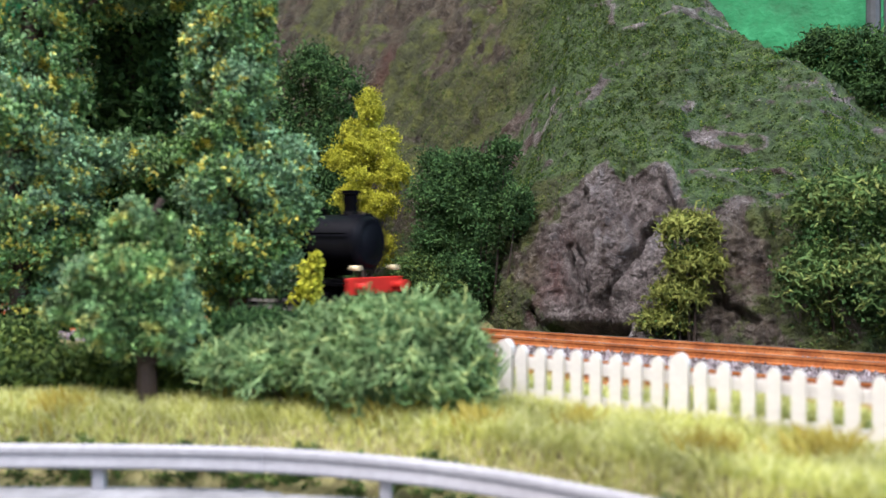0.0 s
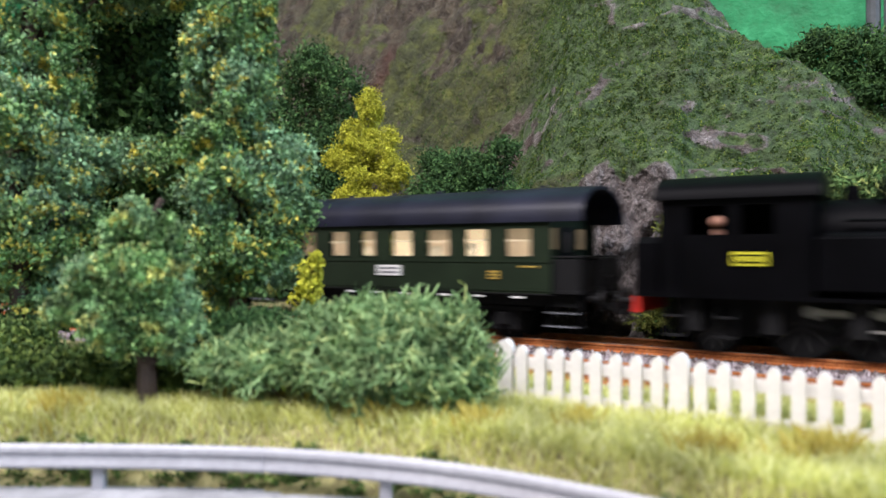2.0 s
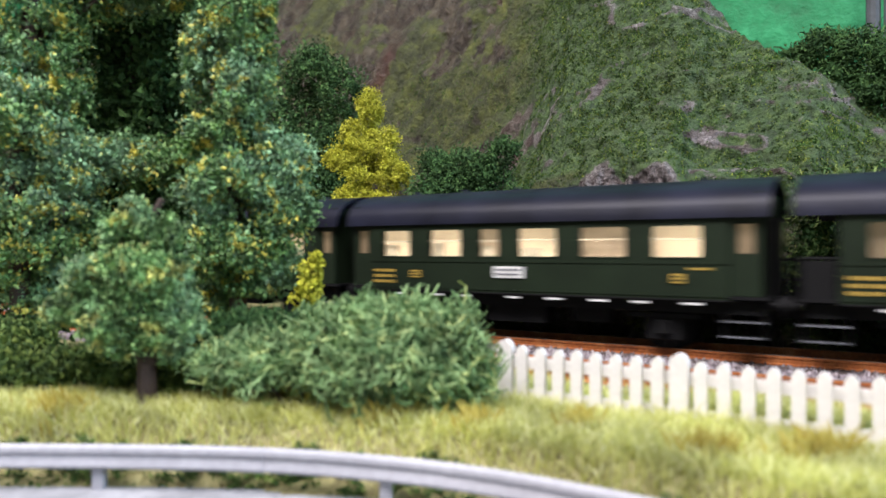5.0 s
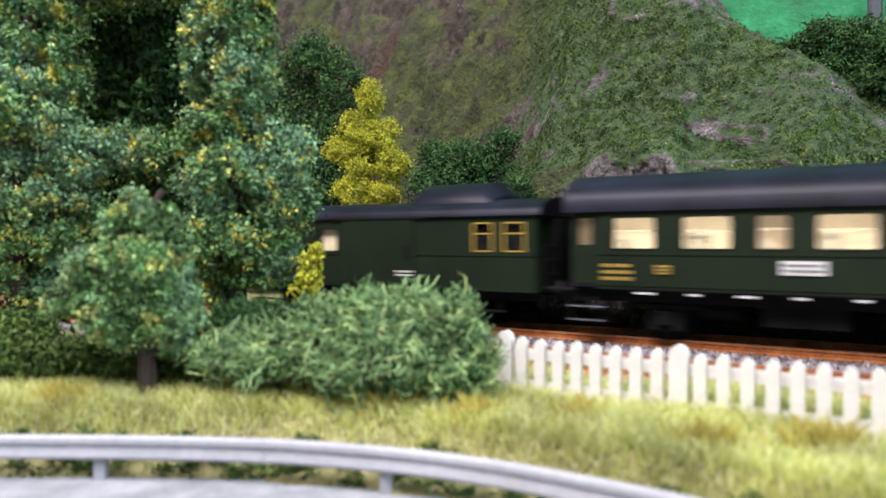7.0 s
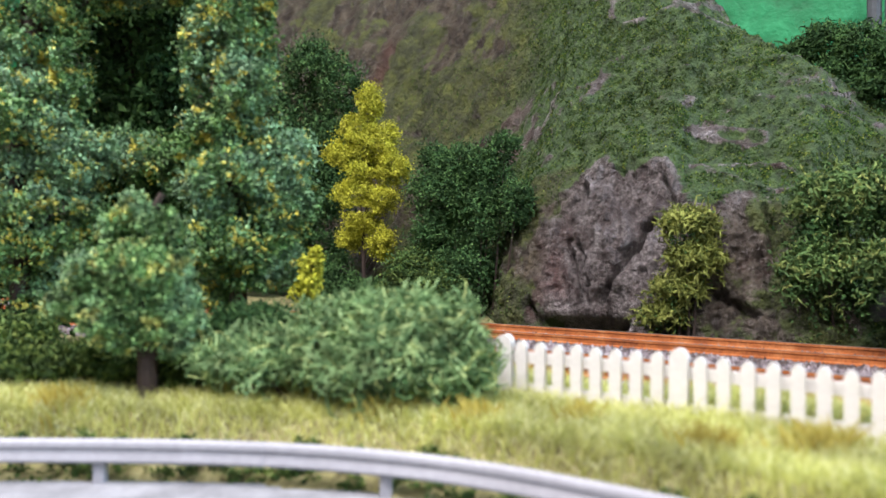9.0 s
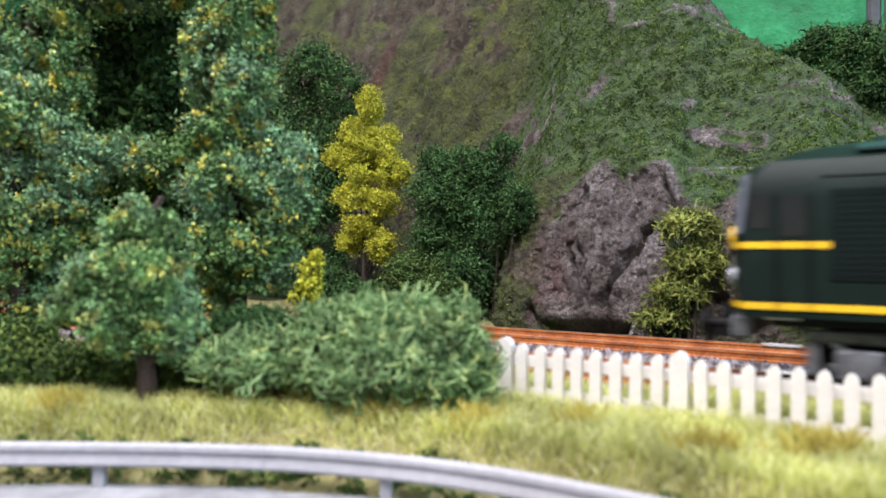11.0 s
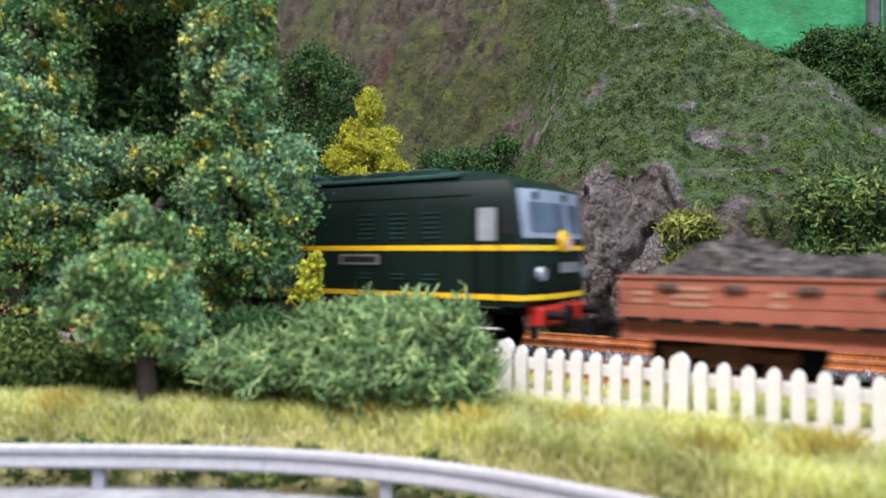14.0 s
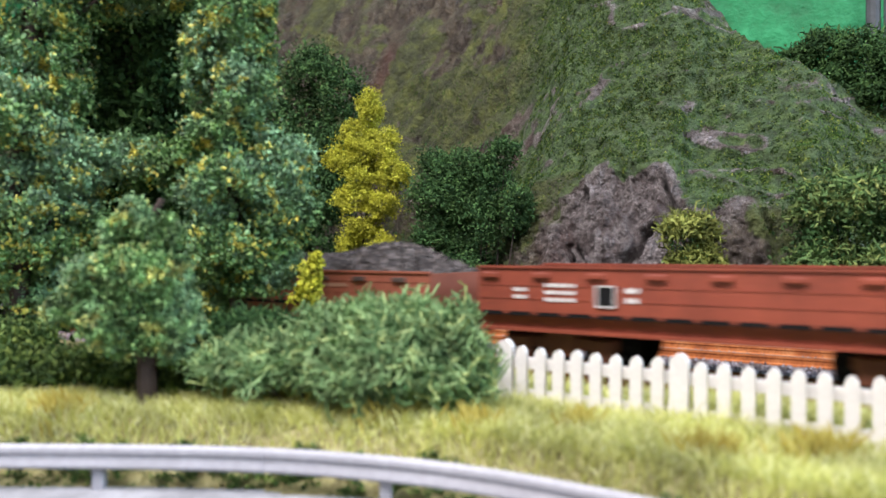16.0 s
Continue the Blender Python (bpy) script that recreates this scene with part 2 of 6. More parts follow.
LEAF_BUSH = leafy("grey_green_moss", [(0.0, (0.07, 0.14, 0.05)), (0.5, (0.15, 0.245, 0.095)), (0.85, (0.25, 0.36, 0.155)), (1.0, (0.36, 0.42, 0.15))])
LEAF_FERN = leafy("fresh_green_moss", [(0.0, (0.025, 0.055, 0.015)), (0.55, (0.06, 0.11, 0.028)), (1.0, (0.16, 0.22, 0.05))])
GRASS = leafy("straw_green_grass", [(0.0, (0.40, 0.415, 0.10)), (0.4, (0.55, 0.57, 0.19)), (0.8, (0.66, 0.67, 0.31)), (1.0, (0.75, 0.75, 0.48))], 0.8, 0.22, 60, 0.45)
DRY = leafy("ochre_dry_grass", [(0.0, (0.36, 0.28, 0.05)), (0.5, (0.50, 0.43, 0.10)), (1.0, (0.62, 0.56, 0.18))], 0.8, 0.2, 60, 0.35)
LEAF_NET = leafy("mid_green_moss", [(0.0, (0.05, 0.10, 0.03)), (0.5, (0.085, 0.15, 0.045)), (0.8, (0.14, 0.20, 0.055)), (1.0, (0.26, 0.30, 0.09))])
TURF = leafy("turf_flock", [(0.0, (0.016, 0.035, 0.010)), (0.4, (0.047, 0.098, 0.026)), (0.8, (0.105, 0.175, 0.040)), (1.0, (0.27, 0.31, 0.06))], through_light=0.3, rough=0.85, var=0.35, scale=60)


# ---- builders ----
def part(name, bm, material, parent=None, label="", smooth=False):
    """Link a bmesh drawn in millimetres as one mesh object."""
    bmesh.ops.scale(bm, vec=(MM, MM, MM), verts=bm.verts)
    bmesh.ops.recalc_face_normals(bm, faces=bm.faces)
    me = bpy.data.meshes.new(name)
    bm.to_mesh(me)
    bm.free()
    me.materials.append(material)
    if smooth:
        for p in me.polygons:
            p.use_smooth = True
        me.set_sharp_from_angle(angle=radians(40))
    ob = new(name, me)
    if parent:
        ob.parent = parent
    if label:
        ob["label"] = label
    return ob


def arrays(name, verts, faces, material, parent=None, label=""):
    me = bpy.data.meshes.new(name)
    me.from_pydata((np.asarray(verts) * MM).tolist(), [], np.asarray(faces).tolist())
    me.materials.append(material)
    ob = new(name, me)
    if parent:
        ob.parent = parent
    if label:
        ob["label"] = label
    return ob


def box(bm, x0, x1, y0, y1, z0, z1, bev=0.0):
    m = Matrix.Translation(((x0 + x1) / 2, (y0 + y1) / 2, (z0 + z1) / 2)) @ Matrix.Diagonal((abs(x1 - x0), abs(y1 - y0), abs(z1 - z0), 1))
    r = bmesh.ops.create_cube(bm, size=1.0, matrix=m)
    if bev:
        es = list({e for v in r["verts"] for e in v.link_edges})
        bmesh.ops.bevel(bm, geom=es, offset=bev, segments=1, affect="EDGES")
    return bm


def cyl(bm, a, b, r0, r1=None, n=16):
    a, b = Vector(a), Vector(b)
    q = (b - a).to_track_quat("Z", "Y").to_matrix().to_4x4()
    bmesh.ops.create_cone(bm, cap_ends=True, segments=n, radius1=r0, radius2=r0 if r1 is None else r1, depth=(b - a).length,
                          matrix=Matrix.Translation((a + b) / 2) @ q)
    return bm


def loft(bm, profile, stations):
    """Skin a closed (y, z) profile along x; stations: (x, scale_y, scale_z, z_base)."""
    rings = [[bm.verts.new((x, y * sy, zb + (z - zb) * sz)) for y, z in profile] for x, sy, sz, zb in stations]
    n = len(profile)
    for a, b in zip(rings, rings[1:]):
        for i in range(n):
            bm.faces.new((a[i], a[(i + 1) % n], b[(i + 1) % n], b[i]))
    bm.faces.new(rings[0])
    bm.faces.new(rings[-1])
    return bm


def B():
    return bmesh.new()


def on_track(p, s, z=RAIL):
    """A pose on the line p, s along it; local x runs along the rails, local -y faces the lens."""
    return pose((SP * p + CP * s) * MM, (CP * p - SP * s) * MM, z * MM, 0, 0, -PHI)


def xy(p, s):
    return SP * p + CP * s, CP * p - SP * s


def thing(name, label, category, group="", m=None):
    ob = new(name)
    ob.empty_display_size = 0.01
    if m is not None:
        ob.matrix_world = m
    return tagged(ob, label, category, group)


rng = np.random.default_rng(7)


def leaf_cloud(blobs, count, size, aspect=1.6, clumps=26, spread=0.3, seed=1, up=0.3, fold=0.35):
    """Leaves gathered in clumps on the skin of ellipsoids (cx, cy, cz, rx, ry, rz). Two folded triangles each."""
    g = np.random.default_rng(seed)
    bl = np.array(blobs, float)
    area = (bl[:, 3] * bl[:, 5]) ** 0.9
    per = np.maximum(1, (count * area / area.sum()).astype(int))
    pts, outs = [], []
    for b, n in zip(bl, per):
        d = g.normal(size=(clumps, 3))
        d /= np.linalg.norm(d, axis=1)[:, None]
        rad = g.uniform(0.55, 1.0, (clumps, 1))
        w = g.integers(0, clumps, n)
        jit = g.normal(size=(n, 3)) * spread * g.uniform(0.5, 1.2, (clumps, 1))[w]
        q = d[w] * rad[w] + jit
        pts.append(b[:3] + q * b[3:])
        outs.append(q / (np.linalg.norm(q, axis=1)[:, None] + 1e-6))
    c, o = np.vstack(pts), np.vstack(outs)
    n = len(c)
    axis = g.normal(size=(n, 3)) + np.array([0, 0, up]) + o * 0.5
    axis /= np.linalg.norm(axis, axis=1)[:, None]
    side = np.cross(axis, g.normal(size=(n, 3)) + o)
    side /= np.linalg.norm(side, axis=1)[:, None] + 1e-6
    nor = np.cross(axis, side)
    L = size * g.uniform(0.6, 1.3, (n, 1))
    W = L / aspect
    v = np.stack([c - axis * L / 2, c + side * W / 2 + nor * W * fold, c + axis * L / 2, c - side * W / 2 + nor * W * fold], 1).reshape(-1, 3)
    k = np.arange(n)[:, None] * 4
    f = np.concatenate([k + np.array([[0, 1, 2]]), k + np.array([[0, 2, 3]])])
    return v, f


def strand_cloud(blobs, count, length, width, seed=1, droop=0.0, forks=3):
    """Springy moss: bent, forked strands that grow out of ellipsoids."""
    g = np.random.default_rng(seed)
    bl = np.array(blobs, float)
    area = (bl[:, 3] * bl[:, 5]) ** 0.9
    per = np.maximum(1, (count * area / area.sum()).astype(int))
    V, F, k = [], [], 0
    for b, n in zip(bl, per):
        for _ in range(n):
            d = g.normal(size=3)
            d[2] = abs(d[2]) * 0.8 + 0.1 if g.random() < 0.8 else d[2]
            d /= np.linalg.norm(d)
            p = b[:3] + d * b[3:] * g.uniform(0.55, 0.98)
            for fk in range(forks):
                q, h = p.copy(), d * 0.6 + g.normal(size=3) * 0.9
                wv = g.normal(size=3)
                wv /= np.linalg.norm(wv)
                wv *= width * g.uniform(0.7, 1.3)
                step = length * g.uniform(0.5, 1.2) / 4
                for j in range(5):
                    t = 1 - 0.15 * j
                    wz = np.cross(wv, h) / (np.linalg.norm(h) + 1e-6)
                    V += [q - wv * t, q + wv * t * 0.5 + wz * t, q + wv * t * 0.5 - wz * t]
                    h = h / np.linalg.norm(h) + g.normal(size=3) * 1.1 - np.array([0, 0, droop])
                    q = q + h / np.linalg.norm(h) * step
                for j in range(4):
                    a = k + j * 3
                    for e in range(3):
                        i2 = (e + 1) % 3
                        F += [(a + e, a + i2, a + 3 + i2), (a + e, a + 3 + i2, a + 3 + e)]
                k += 15
    return np.array(V), np.array(F)


def trunk_mesh(path, r0, r1, limbs=(), n=8):
    bm = B()
    m = len(path) - 1
    for i, (a, b) in enumerate(zip(path, path[1:])):
        ra, rb = r0 + (r1 - r0) * i / m, r0 + (r1 - r0) * (i + 1) / m
        cyl(bm, a, b, ra, rb, n)
    for a, b, r in limbs:
        cyl(bm, a, b, r, r * 0.4, 6)
    return bm


def tree(name, label, place, height, blobs, leaf, count, size, trunk_r, seed, group="", spread=0.2, clumps=42):
    """place: base in mm; blobs relative to the base."""
    t = thing(name, label, "tree", group, Matrix.Translation(Vector(place) * MM))
    g = random.Random(seed)
    path = [(g.uniform(-1, 1) * trunk_r * 0.4 * i, g.uniform(-1, 1) * trunk_r * 0.4 * i, height * 0.85 * i / 5 - 1.5 * (i == 0)) for i in range(6)]
    limbs = []
    for b in blobs:
        zb = min(max(b[2] - 6, height * 0.2), height * 0.75)
        limbs.append(((0, 0, zb * 0.85), (b[0] * 0.8, b[1] * 0.8, b[2]), trunk_r * 0.4))
    part("trunk", trunk_mesh(path, trunk_r, trunk_r * 0.3, limbs), BARK, t, "brown tapered trunk with limbs")
    v, f = leaf_cloud(blobs, count, size, seed=seed, spread=spread, clumps=clumps)
    arrays("crown", v, f, leaf, t)
    return t


def bush(name, label, place, blobs, leaf, count, length, width, seed, droop=0.0, core=None, forks=3):
    t = thing(name, label, "bush", "", Matrix.Translation(Vector(place) * MM))
    v, f = strand_cloud(blobs, count, length, width, seed, droop, forks)
    arrays("moss", v, f, leaf, t)
    # inner leaves; a darker core colour paints the shade inside the moss
    if core:
        v, f = leaf_cloud([(b[0], b[1], b[2], b[3] * 0.85, b[4] * 0.85, b[5] * 0.85) for b in blobs], core[0], core[1], seed=seed + 1)
        arrays("inner_foliage", v, f, core[2], t)
    bm = B()
    for b in blobs:
        cyl(bm, (b[0] * 0.7, b[1] * 0.7, -1.0), (b[0], b[1], b[2]), 0.5, 0.2, 6)
    part("stem", bm, BARK, t)
    return t


# ---- ground ----
GX = [-400, -160, -65.5, -51.1, -27.1, -8.0, 5.7, 15.1, 23.9, 34.0, 46.0, 90.0, 400]
GY = [116, 110, 106.9, 106.9, 105.4, 101.0, 95.7, 89.8, 83.6, 76.0, 66.0, 20.0, -400]


def guard_y(x):
    return float(np.interp(x, GX, GY))


def hash_noise(x, y, f, seed=0.0):
    return noise.noise((x * f, y * f, seed))


def ground_z(x, y):
    d = y - guard_y(x)
    p = SP * x + CP * y
    t = min(max((d - 2.0) / 7.0, 0), 1)
    z = 1.4 + 9.0 * t * t * (3 - 2 * t)
    if d > 3:
        z += 0.7 * hash_noise(x, y, 0.08, 3.0) * min(1, (d - 3) / 6)
    k = min(max((p - 125) / 6, 0), 1)
    z += (7.4 - z) * k
    k2 = min(max((p - 216) / 14, 0), 1)
    return z + k2 * (4 + 1.5 * hash_noise(x, y, 0.05, 9.0))


def sheet(name, xs, ys, fz, material):
    v = [(x, y, fz(x, y)) for y in ys for x in xs]
    n = len(xs)
    f = [(j * n + i, j * n + i + 1, (j + 1) * n + i + 1, (j + 1) * n + i) for j in range(len(ys) - 1) for i in range(n - 1)]
    ob = arrays(name, v, f, material)
    for p in ob.data.polygons:
        p.use_smooth = True
    return ob


xs = [-3000, -1200, -500] + list(np.arange(-300, 301, 4.0)) + [500, 1200, 3000]
ys = [-3000, -800, -200] + list(np.arange(20, 420, 4.0)) + [500, 900, 3000]
tagged(sheet("ground", xs, ys, ground_z, SOIL), "straw-coloured scenic ground of a model layout", "ground", kind="structure")


def road_sheet():
    bm = B()
    xr = np.linspace(-400, 120, 160)
    rows = [[bm.verts.new((x, guard_y(x) - o, 1.8)) for x in xr] for o in (-1.8, 20.0, 60.0, 140.0)]
    for a, b in zip(rows, rows[1:]):
        for i in range(len(xr) - 1):
            bm.faces.new((a[i], a[i + 1], b[i + 1], b[i]))
    low = [bm.verts.new((x, guard_y(x) + 1.8, 0.6)) for x in xr]
    for i in range(len(xr) - 1):
        bm.faces.new((rows[0][i], rows[0][i + 1], low[i + 1], low[i]))
    return part("road", bm, ROAD)


tagged(road_sheet(), "pale grey model road beside a guardrail", "road", kind="structure")


# ---- hill ----
def ridge_z(s):
    return float(np.interp(s, [-420, -130, -110, -90, -70, -58, -54, -16, 0, 40, 120, 300], [250, 240, 205, 170, 140, 124, 116, 86, 77, 62, 55, 50]))


def hill_foot(s):
    return float(np.interp(s, [-420, -190, -150, -118, -100, -20, 10, 60, 300], [300, 262, 250, 224, 217, 216, 220, 225, 235]))


def rock_top(s):
    return float(np.interp(s, [-420, -150, -128, -112, -95, -84, -64, -57, -22, -8, 300], [8, 12, 26, 46, 51, 58, 58, 45, 44, 14, 8]))


def ramp(v, a, b):
    return min(max((v - a) / (b - a), 0.0), 1.0)


# clefts in the rock face: along the foot and above it, from and to, with width and depth
CLEFTS = ((-65, 39, -80, 14, 2.0, 5.5), (-93, 34, -86, 13, 1.4, 4.5), (-89, 33, -83, 13, 1.0, 3.5), (-63.5, 54, -59.5, 43, 1.3, 4.0), (-33, 46, -30, 30, 1.6, 4.0),
          (-96, 6, -72, 7.5, 3.0, 6.0), (-92, 55, -88, 46, 1.6, 3.5), (-76, 44, -75, 33, 0.8, 2.0), (-104, 12, -98, 5, 1.4, 3.5), (-46, 18, -34, 12, 2.0, 3.0))


def cleft(s, z):
    """Depth of the clefts at a place on the rock."""
    s += 1.6 * noise.noise((s * 0.2, 1.0, z * 0.2))
    d = 0.0
    for s0, z0, s1, z1, w, deep in CLEFTS:
        k = ramp((s - s0) * (s1 - s0) + (z - z0) * (z1 - z0), 0, (s1 - s0) ** 2 + (z1 - z0) ** 2)
        gap = math.hypot(s - s0 - k * (s1 - s0), z - z0 - k * (z1 - z0))
        d = max(d, 1.5 * deep * math.exp(-(gap / (w * 0.6)) ** 2))
    return d


def hill():
    ss = np.concatenate([np.arange(-820, -420, 12.0), np.arange(-420, -240, 4.0), np.arange(-240, -130, 2.0), np.arange(-130, -25, 0.7), np.arange(-25, 0, 1.0), np.arange(0, 30, 2.0), np.arange(30, 300, 9.0)])
    qs = np.concatenate([np.linspace(0, 0.4, 80), np.linspace(0.41, 1.0, 74), np.linspace(1.05, 1.6, 6)])
    verts, cols = [], []
    for s in ss:
        p0, rt, top = hill_foot(s), rock_top(s), ridge_z(s)
        top = max(top, rt + 10)
        slope = float(np.interp(s, [-140, -50], [1.7, 1.05]))
        run = (top - rt) / slope
        lean = 10 * (rt / 40 + 0.2)
        for q in qs:
            if q <= 0.4:
                k = q / 0.4
                dp, z = lean * k ** 1.3, rt * k
            elif q <= 1:
                k = (q - 0.4) / 0.6
                dp, z = lean + run * (k + 0.05 * math.sin(k * 6.28)), rt + (top - rt) * k
            else:
                k = (q - 1) / 0.6
                dp, z = lean + run + 45 * k, top * (1 - 0.3 * k)
            sw = s + 16 * noise.noise(Vector((s * 0.03, dp * 0.03, z * 0.03))) + 7 * noise.noise(Vector((s * 0.12, 5.0, z * 0.12)))
            left = ramp(-sw, 132, 165)
            big = noise.noise(Vector((s, dp, z)) * 0.035)
            mid = noise.noise(Vector((s * 0.09, dp * 0.06, z * 0.06)))
            cr = noise.ridged_multi_fractal(Vector((s * 0.05 + z * 0.012, dp * 0.04, z * 0.018)), 0.8, 2.2, 5, 1.0, 2.0)
            crack = math.exp(-(noise.noise(Vector((s * 0.075 + z * 0.03, 2.0, z * 0.022))) / 0.06) ** 2)
            fine = noise.fractal(Vector((s * 0.30, dp * 0.3, z * 0.24)), 0.7, 2.0, 4)
            cells, pts = noise.voronoi(Vector((s * 0.085 + z * 0.02, dp * 0.02, z * 0.022)))
            tone = noise.noise(pts[0] * 5.7)
            tiltv = (s * 0.085 + z * 0.02 - pts[0].x) * noise.noise(pts[0] * 9.1) + (z * 0.022 - pts[0].z) * noise.noise(pts[0] * 3.3)
            facet = 2.0 * tone + 7.0 * tiltv - 1.2 * math.exp(-((cells[1] - cells[0]) / 0.06) ** 2)
            diag = noise.ridged_multi_fractal(Vector(((s - z * 0.8) * 0.05, 3.0, (z + s * 0.3) * 0.016)), 0.9, 2.1, 4, 1.0, 2.0) - 1.0
            rock = 1.0 - ramp(q, 0.39, 0.43)
            craggy = max(rock, 0.9 * left)
            edge = min(1.0, q / 0.04)
            off = (4.0 * big * min(1, q * 3) + 1.6 * mid + rock * (2.2 * (cr - 1.0) - 1.6 * crack + 0.9 * facet - cleft(s, z) * ramp(-q, -0.42, -0.38)) + left * (1 - rock) * (4.5 * diag + 2.5 * (cr - 1.0) + 0.6 * facet) + (0.45 + 1.7 * craggy) * fine) * edge
            # terraces and bare ledges on the grassed slope
            led = noise.noise(Vector((s * 0.035 + z * 0.02, 7.0, z * 0.085)))
            ledge = math.exp(-((led - 0.18) / 0.06) ** 2) * (1 - craggy)
            off += 1.6 * ledge + (1 - craggy) * (1.5 * noise.noise(Vector((s * 0.2, dp * 0.2, z * 0.2))) + 0.8 * noise.noise(Vector((s * 0.45, dp * 0.4, z * 0.45))))
            x, y = xy(p0 + dp - off * 0.8, s)
            verts.append((x, y, RAIL - 6 + z + off * 0.4))
            patch = noise.noise(Vector((s * 0.03, dp * 0.03, z * 0.03 + 4.0))) + 0.5 * noise.noise(Vector((s * 0.11, dp * 0.1, z * 0.11)))
            g = 0.66 + 0.27 * patch - 0.24 * ledge
            gl = float(np.interp(sw, [-245, -215, -165], [0.44, 0.72, 0.68])) + 0.55 * patch - 0.22 * ramp(85 - z, 0, 25)
            g = g * (1 - left) + gl * left
            r = 0.85 * left + 0.25 * max(0, patch) * (1 - left)
            if q < 0.44:
                inrock = ramp(sw, -125, -108) * ramp(-sw, 6, 16) * (1 - ramp(q, 0.38 + 0.06 * mid, 0.43 + 0.06 * mid))
                mossy = max(ramp(-sw, 90, 104), 0.75 * ramp(sw, -56, -44))
                g = g * (1 - inrock) + inrock * (0.13 + 0.22 * patch + mossy * (0.44 + 0.42 * mid))
                r = max(r, 0.9 * mossy * inrock, 0.8 * ramp(-sw, 92, 108))
            red = max(math.exp(-((s + 147) / 11) ** 2 - ((z - 80) / 12) ** 2), 0.5 * math.exp(-((sw + 262) / 10) ** 2 - ((z - 150) / 10) ** 2))
            red *= ramp(patch + 0.6 * diag, -0.6, 0.2)
            g -= 0.75 * red
            cols.append((r, max(0, min(1, g)), min(1, 1.3 * red), 1))
    n = len(qs)
    m = len(ss)
    f = [(i * n + j, (i + 1) * n + j, (i + 1) * n + j + 1, i * n + j + 1) for i in range(m - 1) for j in range(n - 1)]
    ob = arrays("hill", verts, f, HILL)
    at = ob.data.attributes.new("turf", "FLOAT_COLOR", "POINT")
    at.data.foreach_set("color", np.array(cols, np.float32).ravel())
    for p in ob.data.polygons:
        p.use_smooth = True
    return ob, np.array(verts), np.array(cols), f


HILL_OB, HV, HC, HF = hill()
tagged(HILL_OB, "steep plaster hillside with brown rock face and patchy green turf", "hill", kind="structure")


def scatter_turf():
    """Flock tufts where the hill is grassed."""
    g = np.random.default_rng(5)
    f = np.array(HF)
    a, b, c, d = (HV[f[:, i]] for i in range(4))
    area = np.linalg.norm(np.cross(c - a, d - b), axis=1)
    cover = HC[f[:, 0], 1]
    w = area * np.clip((cover - 0.48) * 5, 0, 1) * (1 - 0.9 * HC[f[:, 0], 0])
    mid = a
    tone = np.array([noise.noise((q[0] * 0.28, q[1] * 0.28, q[2] * 0.28)) for q in mid])
    w *= np.clip(tone * 2.5 + 0.75, 0.08, 2.0)
    w *= (mid[:, 1] < 420) & (mid[:, 0] > -160) & (mid[:, 0] < 260)
    idx = g.choice(len(f), 170000, p=w / w.sum())
    u, v = g.random((len(idx), 1)), g.random((len(idx), 1))
    c0 = a[idx] * (1 - u) * (1 - v) + b[idx] * u * (1 - v) + c[idx] * u * v + d[idx] * (1 - u) * v
    n = len(c0)
    ax = g.normal(size=(n, 3)) + np.array([-0.2, -0.9, 0.9])
    ax /= np.linalg.norm(ax, axis=1)[:, None]
    sd = np.cross(ax, g.normal(size=(n, 3)))
    sd /= np.linalg.norm(sd, axis=1)[:, None]
    L = g.uniform(0.35, 0.95, (n, 1))
    vv = np.stack([c0 - sd * L * 0.45, c0 + sd * L * 0.45, c0 + ax * L], 1).reshape(-1, 3)
    ff = np.arange(n * 3).reshape(-1, 3)
    ob = arrays("turf", vv, ff, TURF)
    return tagged(ob, "fine green flock turf on the hillside", "turf", kind="stuff")


scatter_turf()

# painted board behind the hill
bm = B()
box(bm, -1000, 900, 0, 12, -10, 600)
board = part("backdrop", bm, GREEN_WALL)
board.matrix_world = on_track(440, 0, 0)
tagged(board, "bright green brush-painted board behind the hill", "backdrop", kind="structure")
GREY_BARK = paint("grey_bark", (0.07, 0.08, 0.085), 0.8, 0, 0.4)
for s, w in ((-10.5, 7.0), (-4.0, 5.0)):
    post = thing("grey_post", "weathered grey post before the green board", "post", "posts behind the hill", on_track(405, s, 7))
    bm = B()
    cyl(bm, (0, 0, -2), (0.6, 0, 150), w * 0.5, w * 0.45, 10)
    cyl(bm, (0.6, 0, 150), (0, 0, 320), w * 0.45, w * 0.4, 10)
    part("shaft", bm, GREY_BARK, post)


